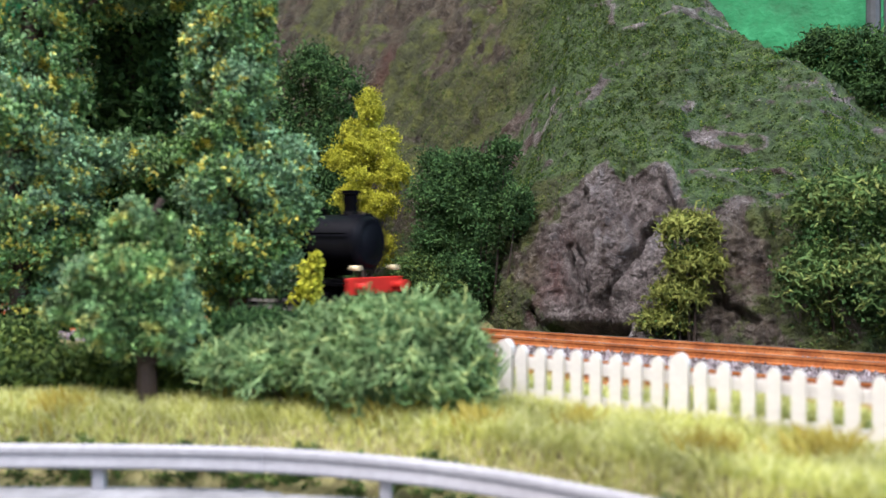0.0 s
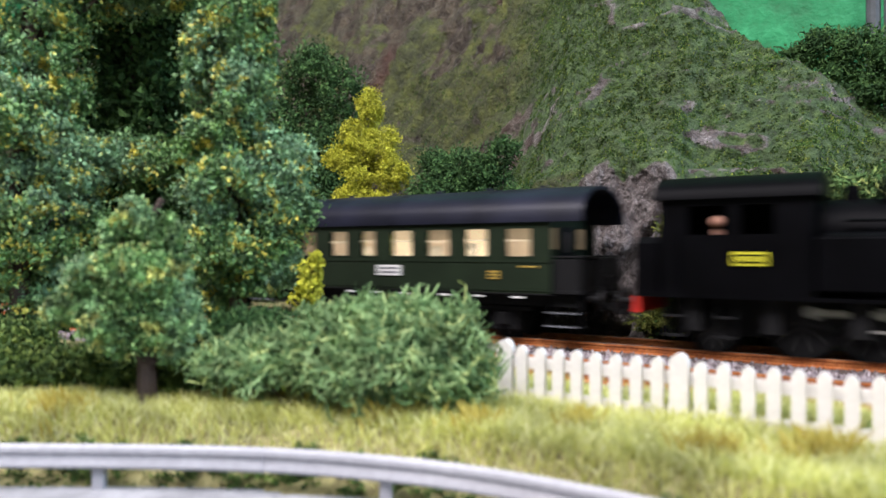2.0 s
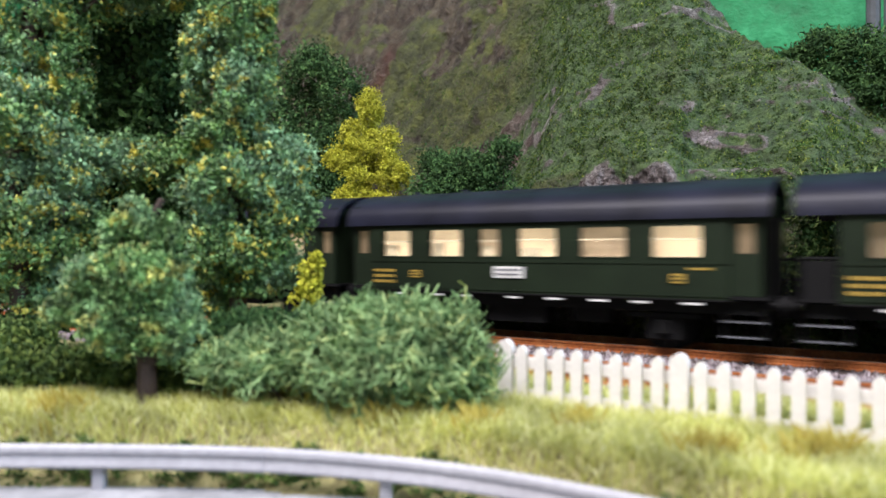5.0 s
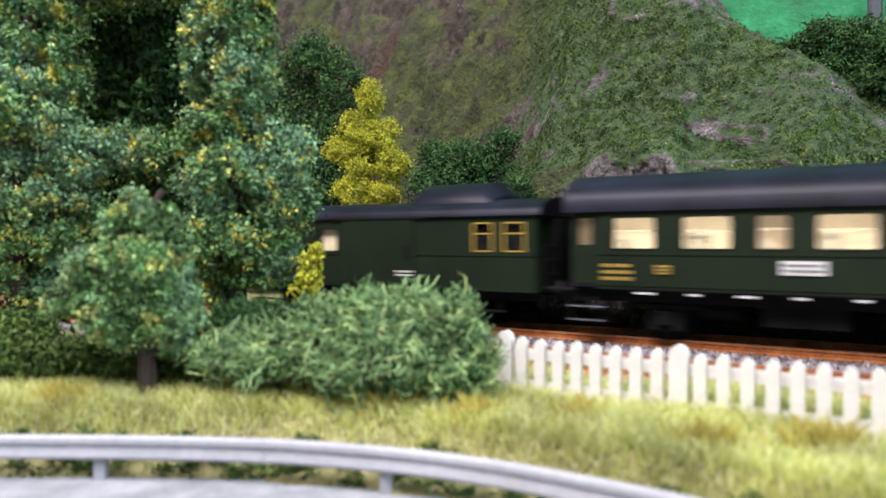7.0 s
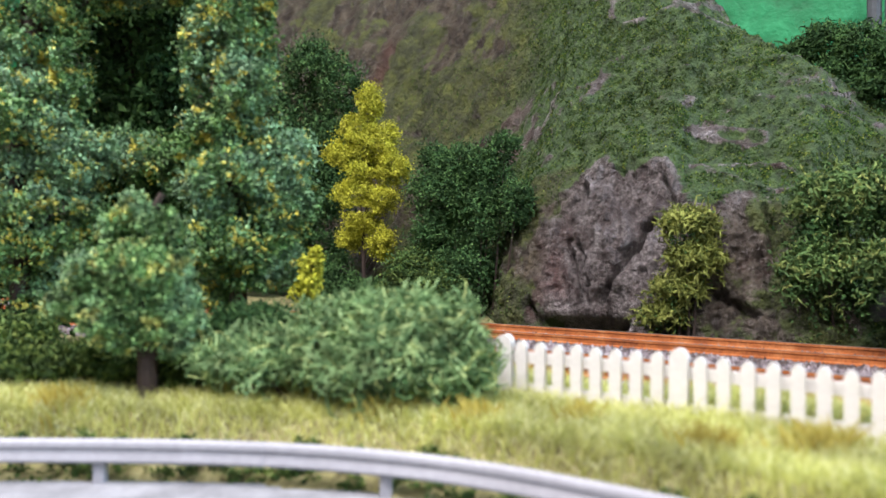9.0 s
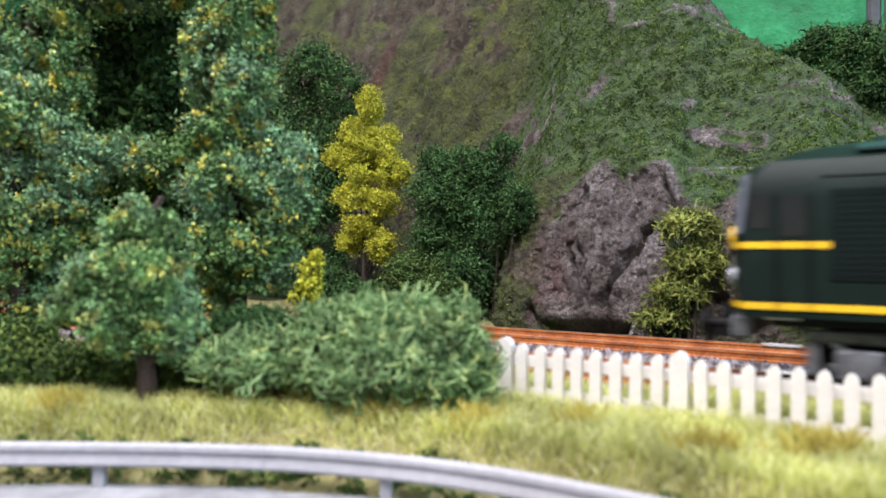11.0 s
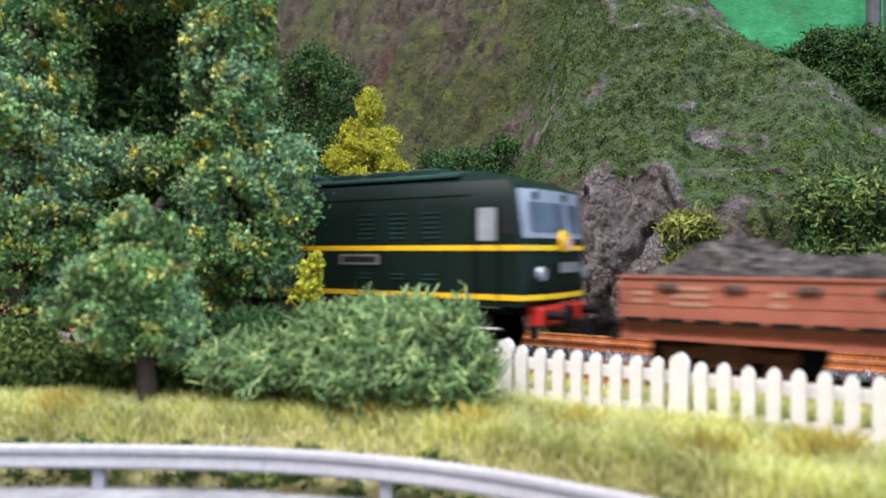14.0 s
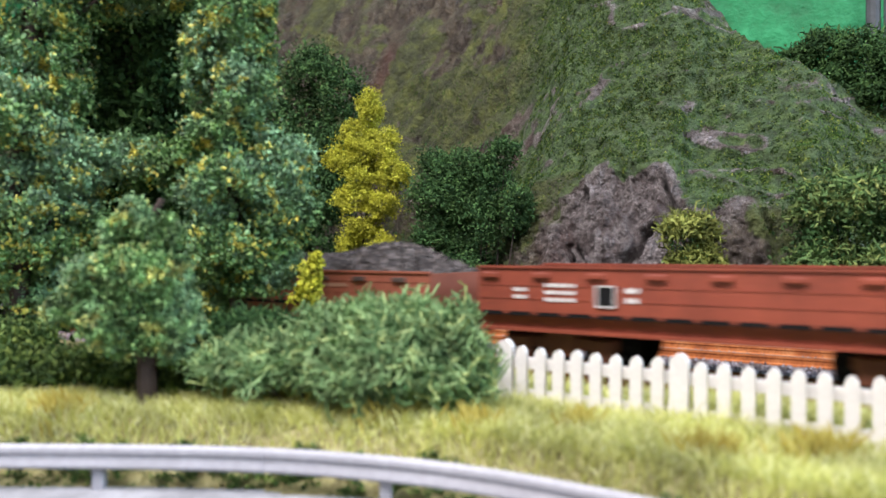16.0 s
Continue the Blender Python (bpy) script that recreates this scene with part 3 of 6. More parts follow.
# ---- tracks ----
def track(p, name, label):
    t = thing(name, label, "railway track", "parallel tracks", on_track(p, 0))
    prof = [(-0.35, 0), (0.35, 0), (0.38, -0.55), (0.18, -0.75), (0.18, -1.7), (0.75, -1.95), (0.75, -2.3), (-0.75, -2.3), (-0.75, -1.95), (-0.18, -1.7), (-0.18, -0.75), (-0.38, -0.55)]
    for y in (-8.25, 8.25):
        bm = B()
        loft(bm, [(a + y, b) for a, b in prof], [(-980, 1, 1, 0), (1540, 1, 1, 0)])
        part("rail", bm, RUST, t, "orange rusty rail")
        bm = B()
        box(bm, -980, 1540, y - 0.3, y + 0.3, 0.01, 0.06)
        part("rail_head", bm, STEEL, t, "worn steel running surface")
    bm = B()
    box(bm, -1.3, 1.3, -15, 15, -3.4, -2.12, 0.15)
    first = part("sleeper", bm, SLEEPER, t)
    first.location = (-300 * MM, 0, 0)
    for i in range(1, 74):
        o = new("sleeper", first.data)
        o.parent, o.location = t, ((-300 + i * 6.3) * MM, 0, 0)
    return t


track(FAR_P, "railway_track", "rusty railway track beside the rock face")
track(NEAR_P, "railway_track", "rusty railway track beside the picket fence")


def ballast():
    bm = B()
    prof = [(-26, -7.5), (-19, -2.35), (60, -2.35), (66, -7.5)]
    loft(bm, prof, [(-980, 1, 1, 0), (1540, 1, 1, 0)])
    ob = part("ballast_bed", bm, BALLAST)
    ob.matrix_world = on_track(NEAR_P, 0)
    tagged(ob, "grey granular ballast bed under both tracks", "ballast", kind="structure")
    g = np.random.default_rng(3)
    n = 26000
    s, y = g.uniform(-260, 40, n), g.uniform(-24, 64, n)
    z = np.interp(y, [-26, -19, 60, 66], [-7.5, -2.3, -2.3, -7.5]) + g.uniform(-0.15, 0.2, n)
    c = np.stack([s, y, z], 1)
    base = np.array([(1, 0, -0.5), (-0.5, 0.87, -0.5), (-0.5, -0.87, -0.5), (0, 0, 0.9)])
    r = g.uniform(0.3, 0.75, (n, 1, 1))
    v = (c[:, None, :] + r * (base[None] + g.normal(size=(n, 4, 3)) * 0.25)).reshape(-1, 3)
    k = np.arange(n)[:, None] * 4
    f = np.concatenate([k + np.array([q]) for q in ((0, 1, 3), (1, 2, 3), (2, 0, 3))])
    ob = arrays("ballast_stones", v, f, STONE)
    ob.matrix_world = on_track(NEAR_P, 0)
    tagged(ob, "loose grey and brown ballast stones between the rails", "ballast", kind="stuff")


ballast()


# ---- picket fence ----
def picket_fence():
    t = thing("picket_fence", "white plastic picket fence standing in long grass", "fence", "", on_track(112, 0))
    bm = B()
    prof = [(-0.95, 0), (0.95, 0), (0.95, 10.3), (0.75, 10.9), (0.4, 11.3), (0, 11.45), (-0.4, 11.3), (-0.75, 10.9), (-0.95, 10.3)]
    fr = [bm.verts.new((x, -0.45, z)) for x, z in prof]
    bk = [bm.verts.new((x, 0.45, z)) for x, z in prof]
    bm.faces.new(fr), bm.faces.new(bk)
    for i in range(len(prof)):
        j = (i + 1) % len(prof)
        bm.faces.new((fr[i], fr[j], bk[j], bk[i]))
    slat = part("picket", bm, FENCE, t)
    bm = B()
    prof2 = [(x * 1.45, z * 1.08) for x, z in prof]
    fr = [bm.verts.new((x, -0.8, z)) for x, z in prof2]
    bk = [bm.verts.new((x, 0.8, z)) for x, z in prof2]
    bm.faces.new(fr), bm.faces.new(bk)
    for i in range(len(prof)):
        j = (i + 1) % len(prof)
        bm.faces.new((fr[i], fr[j], bk[j], bk[i]))
    post = part("post", bm, FENCE, t, "wider rounded post")
    first = {"picket": slat, "post": post}
    used = set()
    for i in range(0, 26):
        kind = "post" if i % 9 == 0 else "picket"
        s = -57.7 + 3.28 * i
        z = -2.6 - 0.03 * i
        if kind in used:
            o = new(kind, first[kind].data)
            o.parent = t
            if kind == "post":
                o["label"] = "wider rounded post"
        else:
            o = first[kind]
            used.add(kind)
        o.location = (s * MM, 0, (z + rng.uniform(-0.15, 0.15)) * MM)
        o.rotation_euler = (0, radians(rng.uniform(-0.7, 0.7)), 0)
    for z in (6.0, 0.6):
        bm = B()
        loft(bm, [(0.5, z - 1.0), (1.2, z - 1.0), (1.2, z + 0.9), (0.5, z + 0.9)], [(-58, 1, 1, 0), (26, 1, 1, 0)])
        for v in bm.verts:
            v.co.z -= 0.009 * (v.co.x + 58)
        part("fence_rail", bm, FENCE, t)


picket_fence()


# ---- guardrail ----
def guardrail():
    t = thing("guardrail", "grey galvanised road guardrail on short posts", "guardrail")
    prof = [(0.0, 0), (-0.25, -0.25), (-0.6, -0.5), (-0.65, -1.15), (-0.35, -1.5), (-0.35, -2.2), (-0.6, -2.55), (-0.65, -3.2), (-0.3, -3.5), (0.0, -3.7)]
    cuts = [-200, -115, -71, -27.1, 17, 42, 70]
    for k, (x0, x1) in enumerate(zip(cuts, cuts[1:])):
        n = 14
        bm = B()
        rings = []
        for i in range(n + 1):
            x = x0 + (x1 + 1.2 - x0) * i / n
            y = guard_sm(x)
            dx, dy = 1.0, (guard_sm(x + 1) - guard_sm(x - 1)) / 2
            L = math.hypot(dx, dy)
            nx, ny = -dy / L, dx / L
            lift = 0.12 * (i / n)
            outer = [bm.verts.new((x + nx * (o - lift), y + ny * (o - lift), EYE - 28.4 + z)) for o, z in prof]
            inner = [bm.verts.new((x + nx * (o - lift + 0.22), y + ny * (o - lift + 0.22), EYE - 28.4 + z)) for o, z in prof]
            rings.append(outer + inner[::-1])
        m = len(rings[0])
        for a, b in zip(rings, rings[1:]):
            for i in range(m):
                bm.faces.new((a[i], a[(i + 1) % m], b[(i + 1) % m], b[i]))
        bm.faces.new(rings[0]), bm.faces.new(rings[-1])
        part("beam", bm, GUARD, t, smooth=True)
    for x in (-138, -94.6, -51.1, -8.0, 30, 58):
        bm = B()
        y = guard_sm(x)
        box(bm, x - 0.85, x + 0.85, y + 0.2, y + 1.9, 0.5, EYE - 28.8, 0.15)
        box(bm, x - 0.5, x + 0.5, y - 0.1, y + 0.6, EYE - 31.6, EYE - 29.2)
        part("post", bm, GUARD, t)


def guard_sm(x):
    return sum(guard_y(x + o) for o in (-9, -6, -3, 0, 3, 6, 9)) / 7


guardrail()


# ---- plants ----
def gz(x, y):
    return ground_z(x, y)


def grass():
    g = np.random.default_rng(11)
    n = 120000
    x, d = g.uniform(-110, 95, n), g.uniform(2.2, 62, n) ** 1.0
    y = np.array([guard_y(a) for a in x]) + d
    p = SP * x + CP * y
    keep = (p < 129) & (y < 150)
    patch = np.array([noise.noise((a * 0.05, b * 0.05, 2.0)) for a, b in zip(x, y)])
    keep &= g.random(n) < 0.75 + patch * 0.6
    x, y, d, patch = x[keep], y[keep], d[keep], patch[keep]
    n = len(x)
    z = np.array([gz(a, b) for a, b in zip(x, y)])
    c = np.stack([x, y, z - 0.3], 1)
    h = (g.uniform(1.6, 3.9, (n, 1)) + 0.9 * patch[:, None]) * np.clip(d[:, None] / 8, 0.3, 1) * np.where((p[keep][:, None] > 113) & (x[:, None] > 5), 1.5, 1.0)
    lean = g.normal(size=(n, 3)) * np.array([0.8, 0.7, 0.0])
    w = np.stack([np.cos(a := g.uniform(0, 3.14, n)), np.sin(a), np.zeros(n)], 1) * 0.12
    mid = c + np.array([0, 0, 0.55]) * h + lean * h * 0.25
    tip = c + np.array([0, 0, 0.95]) * h + lean * h * 0.75
    v = np.stack([c - w, c + w, mid - w * 0.8, mid + w * 0.8, tip], 1).reshape(-1, 3)
    k = np.arange(n)[:, None] * 5
    f = np.concatenate([k + np.array([q]) for q in ((0, 1, 3), (0, 3, 2), (2, 3, 4))])
    tagged(arrays("grass", v, f, GRASS), "long pale yellow-green static grass", "grass", kind="stuff")


grass()


def dry_tufts():
    """Ochre tufts among the grass."""
    g = np.random.default_rng(19)
    V, F, k = [], [], 0
    for x0, y0, r, m in ((-32, 124, 6.0, 420), (-24, 122, 4.0, 240), (-62, 118, 5.0, 260), (-9, 113, 5.0, 200), (5, 108, 3.5, 140), (34, 92, 4.0, 220), (48, 92, 4.5, 260), (20, 106, 3.0, 120), (-84, 119, 5.0, 220)):
        for _ in range(m):
            x, y = x0 + g.normal() * r * 0.5, y0 + g.normal() * r * 0.3
            z, h = ground_z(x, y) - 0.3, g.uniform(2.5, 5.2)
            lx, ly = g.normal() * 0.3 * h, g.normal() * 0.25 * h
            V += [(x - 0.12, y, z), (x + 0.12, y, z), (x + lx * 0.4 + 0.09, y + ly * 0.4, z + h * 0.6), (x + lx, y + ly, z + h)]
            F += [(k, k + 1, k + 2), (k, k + 2, k + 3)]
            k += 4
    tagged(arrays("dry_grass", V, F, DRY), "ochre dry grass tufts in the meadow", "grass", kind="stuff")


dry_tufts()


def kerb_scrub():
    """Dark tangled scrub on the bank under the guardrail."""
    g = random.Random(12)
    bl = []
    for k in range(150):
        x = g.uniform(-110, 42)
        d = g.uniform(2.4, 6.0)
        r = g.uniform(0.7, 1.5)
        bl.append((x, guard_y(x) + d, ground_z(x, guard_y(x) + d) + r * 0.3, r * 1.8, r, r))
    v, f = leaf_cloud(bl, 16000, 0.9, seed=14, clumps=12)
    tagged(arrays("kerb_scrub", v, f, LEAF_FERN), "dark olive scrub on the bank under the guardrail", "scrub", kind="stuff")


kerb_scrub()


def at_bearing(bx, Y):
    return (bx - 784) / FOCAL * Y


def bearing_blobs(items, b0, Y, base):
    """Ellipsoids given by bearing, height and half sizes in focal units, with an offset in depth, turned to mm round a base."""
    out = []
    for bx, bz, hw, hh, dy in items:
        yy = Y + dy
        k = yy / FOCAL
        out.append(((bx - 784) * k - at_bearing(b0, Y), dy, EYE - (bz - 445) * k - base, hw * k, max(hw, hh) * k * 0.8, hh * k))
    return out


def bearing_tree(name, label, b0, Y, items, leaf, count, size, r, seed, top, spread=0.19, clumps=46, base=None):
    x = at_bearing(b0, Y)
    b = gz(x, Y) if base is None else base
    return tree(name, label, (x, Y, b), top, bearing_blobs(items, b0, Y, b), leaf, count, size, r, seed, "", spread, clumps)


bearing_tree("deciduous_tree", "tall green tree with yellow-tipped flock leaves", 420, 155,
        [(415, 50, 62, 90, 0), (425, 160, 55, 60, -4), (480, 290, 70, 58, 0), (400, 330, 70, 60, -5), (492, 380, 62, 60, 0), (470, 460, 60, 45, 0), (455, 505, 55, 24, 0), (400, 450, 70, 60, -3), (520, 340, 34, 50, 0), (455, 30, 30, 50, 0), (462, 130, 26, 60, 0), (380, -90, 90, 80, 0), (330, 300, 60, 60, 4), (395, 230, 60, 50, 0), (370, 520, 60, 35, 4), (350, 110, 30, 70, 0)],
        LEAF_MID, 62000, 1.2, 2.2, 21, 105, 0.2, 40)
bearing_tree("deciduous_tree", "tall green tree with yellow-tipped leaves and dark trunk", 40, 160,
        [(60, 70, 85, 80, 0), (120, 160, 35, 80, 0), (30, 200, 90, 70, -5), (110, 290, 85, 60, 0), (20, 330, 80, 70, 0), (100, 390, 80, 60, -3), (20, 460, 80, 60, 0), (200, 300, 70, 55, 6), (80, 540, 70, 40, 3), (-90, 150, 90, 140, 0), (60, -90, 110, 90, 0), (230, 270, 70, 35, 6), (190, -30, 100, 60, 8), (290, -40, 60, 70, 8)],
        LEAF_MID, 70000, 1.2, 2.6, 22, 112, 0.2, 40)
# leaves coloured dark to paint in the hollow's shade between the crowns
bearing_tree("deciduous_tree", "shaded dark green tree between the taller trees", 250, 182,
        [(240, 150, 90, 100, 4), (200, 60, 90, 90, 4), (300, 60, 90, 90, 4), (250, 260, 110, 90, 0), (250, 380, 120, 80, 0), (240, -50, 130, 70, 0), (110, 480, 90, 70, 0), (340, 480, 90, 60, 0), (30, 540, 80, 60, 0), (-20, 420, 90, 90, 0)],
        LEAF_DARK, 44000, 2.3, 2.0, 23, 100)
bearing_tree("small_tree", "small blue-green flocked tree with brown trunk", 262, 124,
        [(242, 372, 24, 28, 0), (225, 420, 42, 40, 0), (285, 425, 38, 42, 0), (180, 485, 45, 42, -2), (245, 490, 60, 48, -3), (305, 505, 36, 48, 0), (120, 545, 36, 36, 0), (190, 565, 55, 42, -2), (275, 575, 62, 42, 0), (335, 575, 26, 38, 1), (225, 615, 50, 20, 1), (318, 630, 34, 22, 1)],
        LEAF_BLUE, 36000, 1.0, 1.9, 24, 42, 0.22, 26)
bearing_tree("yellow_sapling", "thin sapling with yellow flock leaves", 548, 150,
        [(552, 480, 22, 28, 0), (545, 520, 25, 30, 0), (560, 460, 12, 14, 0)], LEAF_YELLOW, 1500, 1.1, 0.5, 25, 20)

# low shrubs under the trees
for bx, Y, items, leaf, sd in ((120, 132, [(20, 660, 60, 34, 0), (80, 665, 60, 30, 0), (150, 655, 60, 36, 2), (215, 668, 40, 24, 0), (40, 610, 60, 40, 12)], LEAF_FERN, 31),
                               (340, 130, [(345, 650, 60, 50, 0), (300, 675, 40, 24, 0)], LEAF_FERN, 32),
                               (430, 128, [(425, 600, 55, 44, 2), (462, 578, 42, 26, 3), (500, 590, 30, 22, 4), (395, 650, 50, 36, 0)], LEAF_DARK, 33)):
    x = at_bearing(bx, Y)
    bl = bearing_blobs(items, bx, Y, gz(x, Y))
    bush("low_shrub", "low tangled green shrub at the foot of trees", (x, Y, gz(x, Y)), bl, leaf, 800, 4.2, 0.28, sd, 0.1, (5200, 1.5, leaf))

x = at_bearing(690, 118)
# dark core leaves colour in the shaded gaps between the strands
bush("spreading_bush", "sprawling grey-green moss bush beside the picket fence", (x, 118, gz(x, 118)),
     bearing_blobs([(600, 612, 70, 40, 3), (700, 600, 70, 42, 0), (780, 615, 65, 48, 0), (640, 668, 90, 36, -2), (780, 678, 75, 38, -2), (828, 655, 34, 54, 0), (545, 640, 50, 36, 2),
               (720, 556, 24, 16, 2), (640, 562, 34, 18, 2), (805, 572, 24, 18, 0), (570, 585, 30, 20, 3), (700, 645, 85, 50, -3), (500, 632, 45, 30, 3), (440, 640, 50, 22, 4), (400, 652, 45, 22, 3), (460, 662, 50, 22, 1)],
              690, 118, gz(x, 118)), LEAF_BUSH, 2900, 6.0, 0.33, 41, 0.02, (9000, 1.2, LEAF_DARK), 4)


def track_blobs(items, p0, s0, z0):
    """Ellipsoids (s, p, z, rs, rp, rz) in the tracks' axes, relative to a base."""
    out = []
    for s, p, z, rs, rp, rz in items:
        x, y = xy(p - p0, s - s0)
        out.append((x, y, z - z0, rs, rp, rz))
    return out


def tk_tree(name, label, p, s, z, items, leaf, count, size, r, seed, top, spread=0.2, clumps=42):
    x, y = xy(p, s)
    return tree(name, label, (x, y, z + RAIL), top, track_blobs(items, p, s, z), leaf, count, size, r, seed, "", spread, clumps)


tk_tree("yellow_tree", "bright yellow flocked tree with slim trunk", 235, -186, 2,
        [(-183, 235, 84, 6, 6, 8), (-189, 233, 74, 8, 6, 6), (-178, 234, 68, 9, 7, 7), (-194, 233, 64, 9, 7, 6), (-184, 232, 57, 11, 7, 7), (-171, 236, 56, 6, 6, 8), (-188, 232, 46, 10, 7, 6), (-176, 234, 44, 7, 6, 6), (-185, 233, 35, 8, 6, 6), (-193, 235, 28, 7, 6, 5), (-176, 233, 26, 6, 6, 7)],
        LEAF_YELLOW, 36000, 1.0, 1.1, 51, 78, 0.19, 44)
tk_tree("dark_tree", "tall dark green flocked tree before the hillside", 252, -232, 2,
        [(-232, 252, 108, 12, 11, 14), (-214, 252, 96, 11, 10, 14), (-217, 251, 74, 12, 10, 14), (-219, 250, 50, 13, 10, 14), (-238, 250, 86, 16, 12, 16), (-226, 252, 66, 17, 12, 16), (-236, 250, 44, 18, 12, 16), (-228, 250, 24, 18, 12, 12)],
        LEAF_DARK, 34000, 1.6, 1.6, 52, 105)
# the deep shade is put into its dark leaf colour
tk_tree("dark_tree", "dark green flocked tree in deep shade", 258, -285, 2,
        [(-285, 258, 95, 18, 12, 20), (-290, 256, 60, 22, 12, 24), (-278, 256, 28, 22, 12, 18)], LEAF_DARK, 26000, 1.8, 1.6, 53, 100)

for p, s, items, leaf, lab, cnt, sd in (
        (228, -136, [(-136, 231, 54, 14, 9, 9), (-124, 229, 50, 8, 8, 10), (-136, 227, 44, 13, 8, 12), (-118, 229, 60, 6, 6, 6), (-149, 232, 57, 7, 7, 7), (-113, 228, 40, 6, 6, 9), (-146, 232, 44, 14, 9, 12), (-126, 227, 36, 9, 8, 12), (-140, 228, 26, 15, 9, 14), (-150, 230, 14, 14, 9, 14), (-132, 226, 14, 11, 8, 14)], LEAF_DARK, "dense dark green bush at the foot of the slope", 18000, 61),
        (221, -148, [(-150, 220, 14, 13, 7, 10), (-139, 219, 9, 10, 6, 9), (-160, 222, 6, 12, 6, 7)], LEAF_FERN, "low dark green bush beside the track", 4200, 62),
        (224, -178, [(-178, 224, 6, 14, 7, 7), (-194, 226, 8, 12, 7, 9), (-205, 226, 12, 12, 7, 11)], LEAF_DARK, "low shaded bush beside the track", 4200, 63),
        (222, -8, [(-14, 223, 34, 14, 9, 13), (2, 222, 36, 14, 9, 12), (-16, 220, 16, 14, 8, 14), (4, 219, 16, 15, 8, 14), (18, 222, 26, 12, 9, 18)], LEAF_FERN, "large green moss bush beside the rock face", 8000, 64),
        (292, -16, [(-30, 292, 92, 9, 8, 9), (-22, 291, 96, 10, 8, 9), (-10, 290, 92, 11, 9, 11), (2, 288, 86, 12, 9, 12), (-18, 290, 82, 12, 9, 10), (-4, 288, 76, 12, 9, 10), (16, 288, 78, 14, 9, 16)], LEAF_DARK, "dark green bush on the crest of the hill", 8000, 65)):
    x, y = xy(p, s)
    zb = -5 if p < 280 else 55
    bl = track_blobs(items, p, s, zb)
    lacy = sd in (64, 65)
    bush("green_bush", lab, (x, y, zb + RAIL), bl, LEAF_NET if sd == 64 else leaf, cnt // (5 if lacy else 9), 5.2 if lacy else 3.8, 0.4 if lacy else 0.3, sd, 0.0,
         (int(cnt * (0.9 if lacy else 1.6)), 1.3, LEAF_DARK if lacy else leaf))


def verge():
    """Low scrub and tufts along the foot of the rock."""
    g = random.Random(4)
    bl = []
    for k in range(70):
        s = g.uniform(-60, 30) if k < 52 else g.uniform(-215, -95)
        x, y = xy(g.uniform(211.5, 216) if k < 52 else g.uniform(216, 224), s)
        r = g.uniform(1.2, 2.8)
        bl.append((x, y, RAIL - 5.0 + r * 0.4, r * 1.4, r, r))
    v, f = leaf_cloud(bl, 9000, 0.9, seed=8, clumps=10)
    tagged(arrays("verge_scrub", v, f, LEAF_OLIVE), "low olive-green scrub at the foot of the rock", "scrub", kind="stuff")


verge()
x, y = xy(214, -52)
# its dark core leaves stand for shade within the shrub
bush("moss_shrub", "upright olive-green moss shrub on the rock face", (x, y, RAIL - 5),
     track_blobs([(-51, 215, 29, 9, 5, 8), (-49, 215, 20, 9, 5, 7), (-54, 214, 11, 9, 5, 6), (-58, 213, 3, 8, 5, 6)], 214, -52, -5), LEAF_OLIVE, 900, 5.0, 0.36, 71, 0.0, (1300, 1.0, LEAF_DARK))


# ---- rolling stock: local x along the rails, z from the rail top, -y towards the lens ----
WHEELS = []      # (wheelset, x, radius, train)


def wheelset(parent, x, r, train, material=None, spokes=True):
    bm = B()
    for y in (-8.2, 8.2):
        cyl(bm, (0, y - 1.2, 0), (0, y + 1.2, 0), r, r, 24)
        cyl(bm, (0, y * 0.86 - 0.3, 0), (0, y * 0.86 + 0.3, 0), r + 0.9, r + 0.9, 24)
    cyl(bm, (0, -9.4, 0), (0, 9.4, 0), 0.8, 0.8, 8)
    w = part("wheelset", bm, material or DARK, parent, "dark wheels on an axle")
    bm = B()
    for y in (-9.55, 9.55):
        for k in range(5):
            a = k * math.pi / 5
            box_rot(bm, r * 1.7, 0.22, 0.7, a, y)
    part("wheel_face", bm, SPOKE, w)
    w.location = (x * MM, 0, r * MM)
    WHEELS.append((w, x, r, train))
    return w


def box_rot(bm, lx, ly, lz, a, y):
    m = Matrix.Translation((0, y, 0)) @ Matrix.Rotation(a, 4, "Y") @ Matrix.Diagonal((lx, ly, lz, 1))
    bmesh.ops.create_cube(bm, size=1.0, matrix=m)


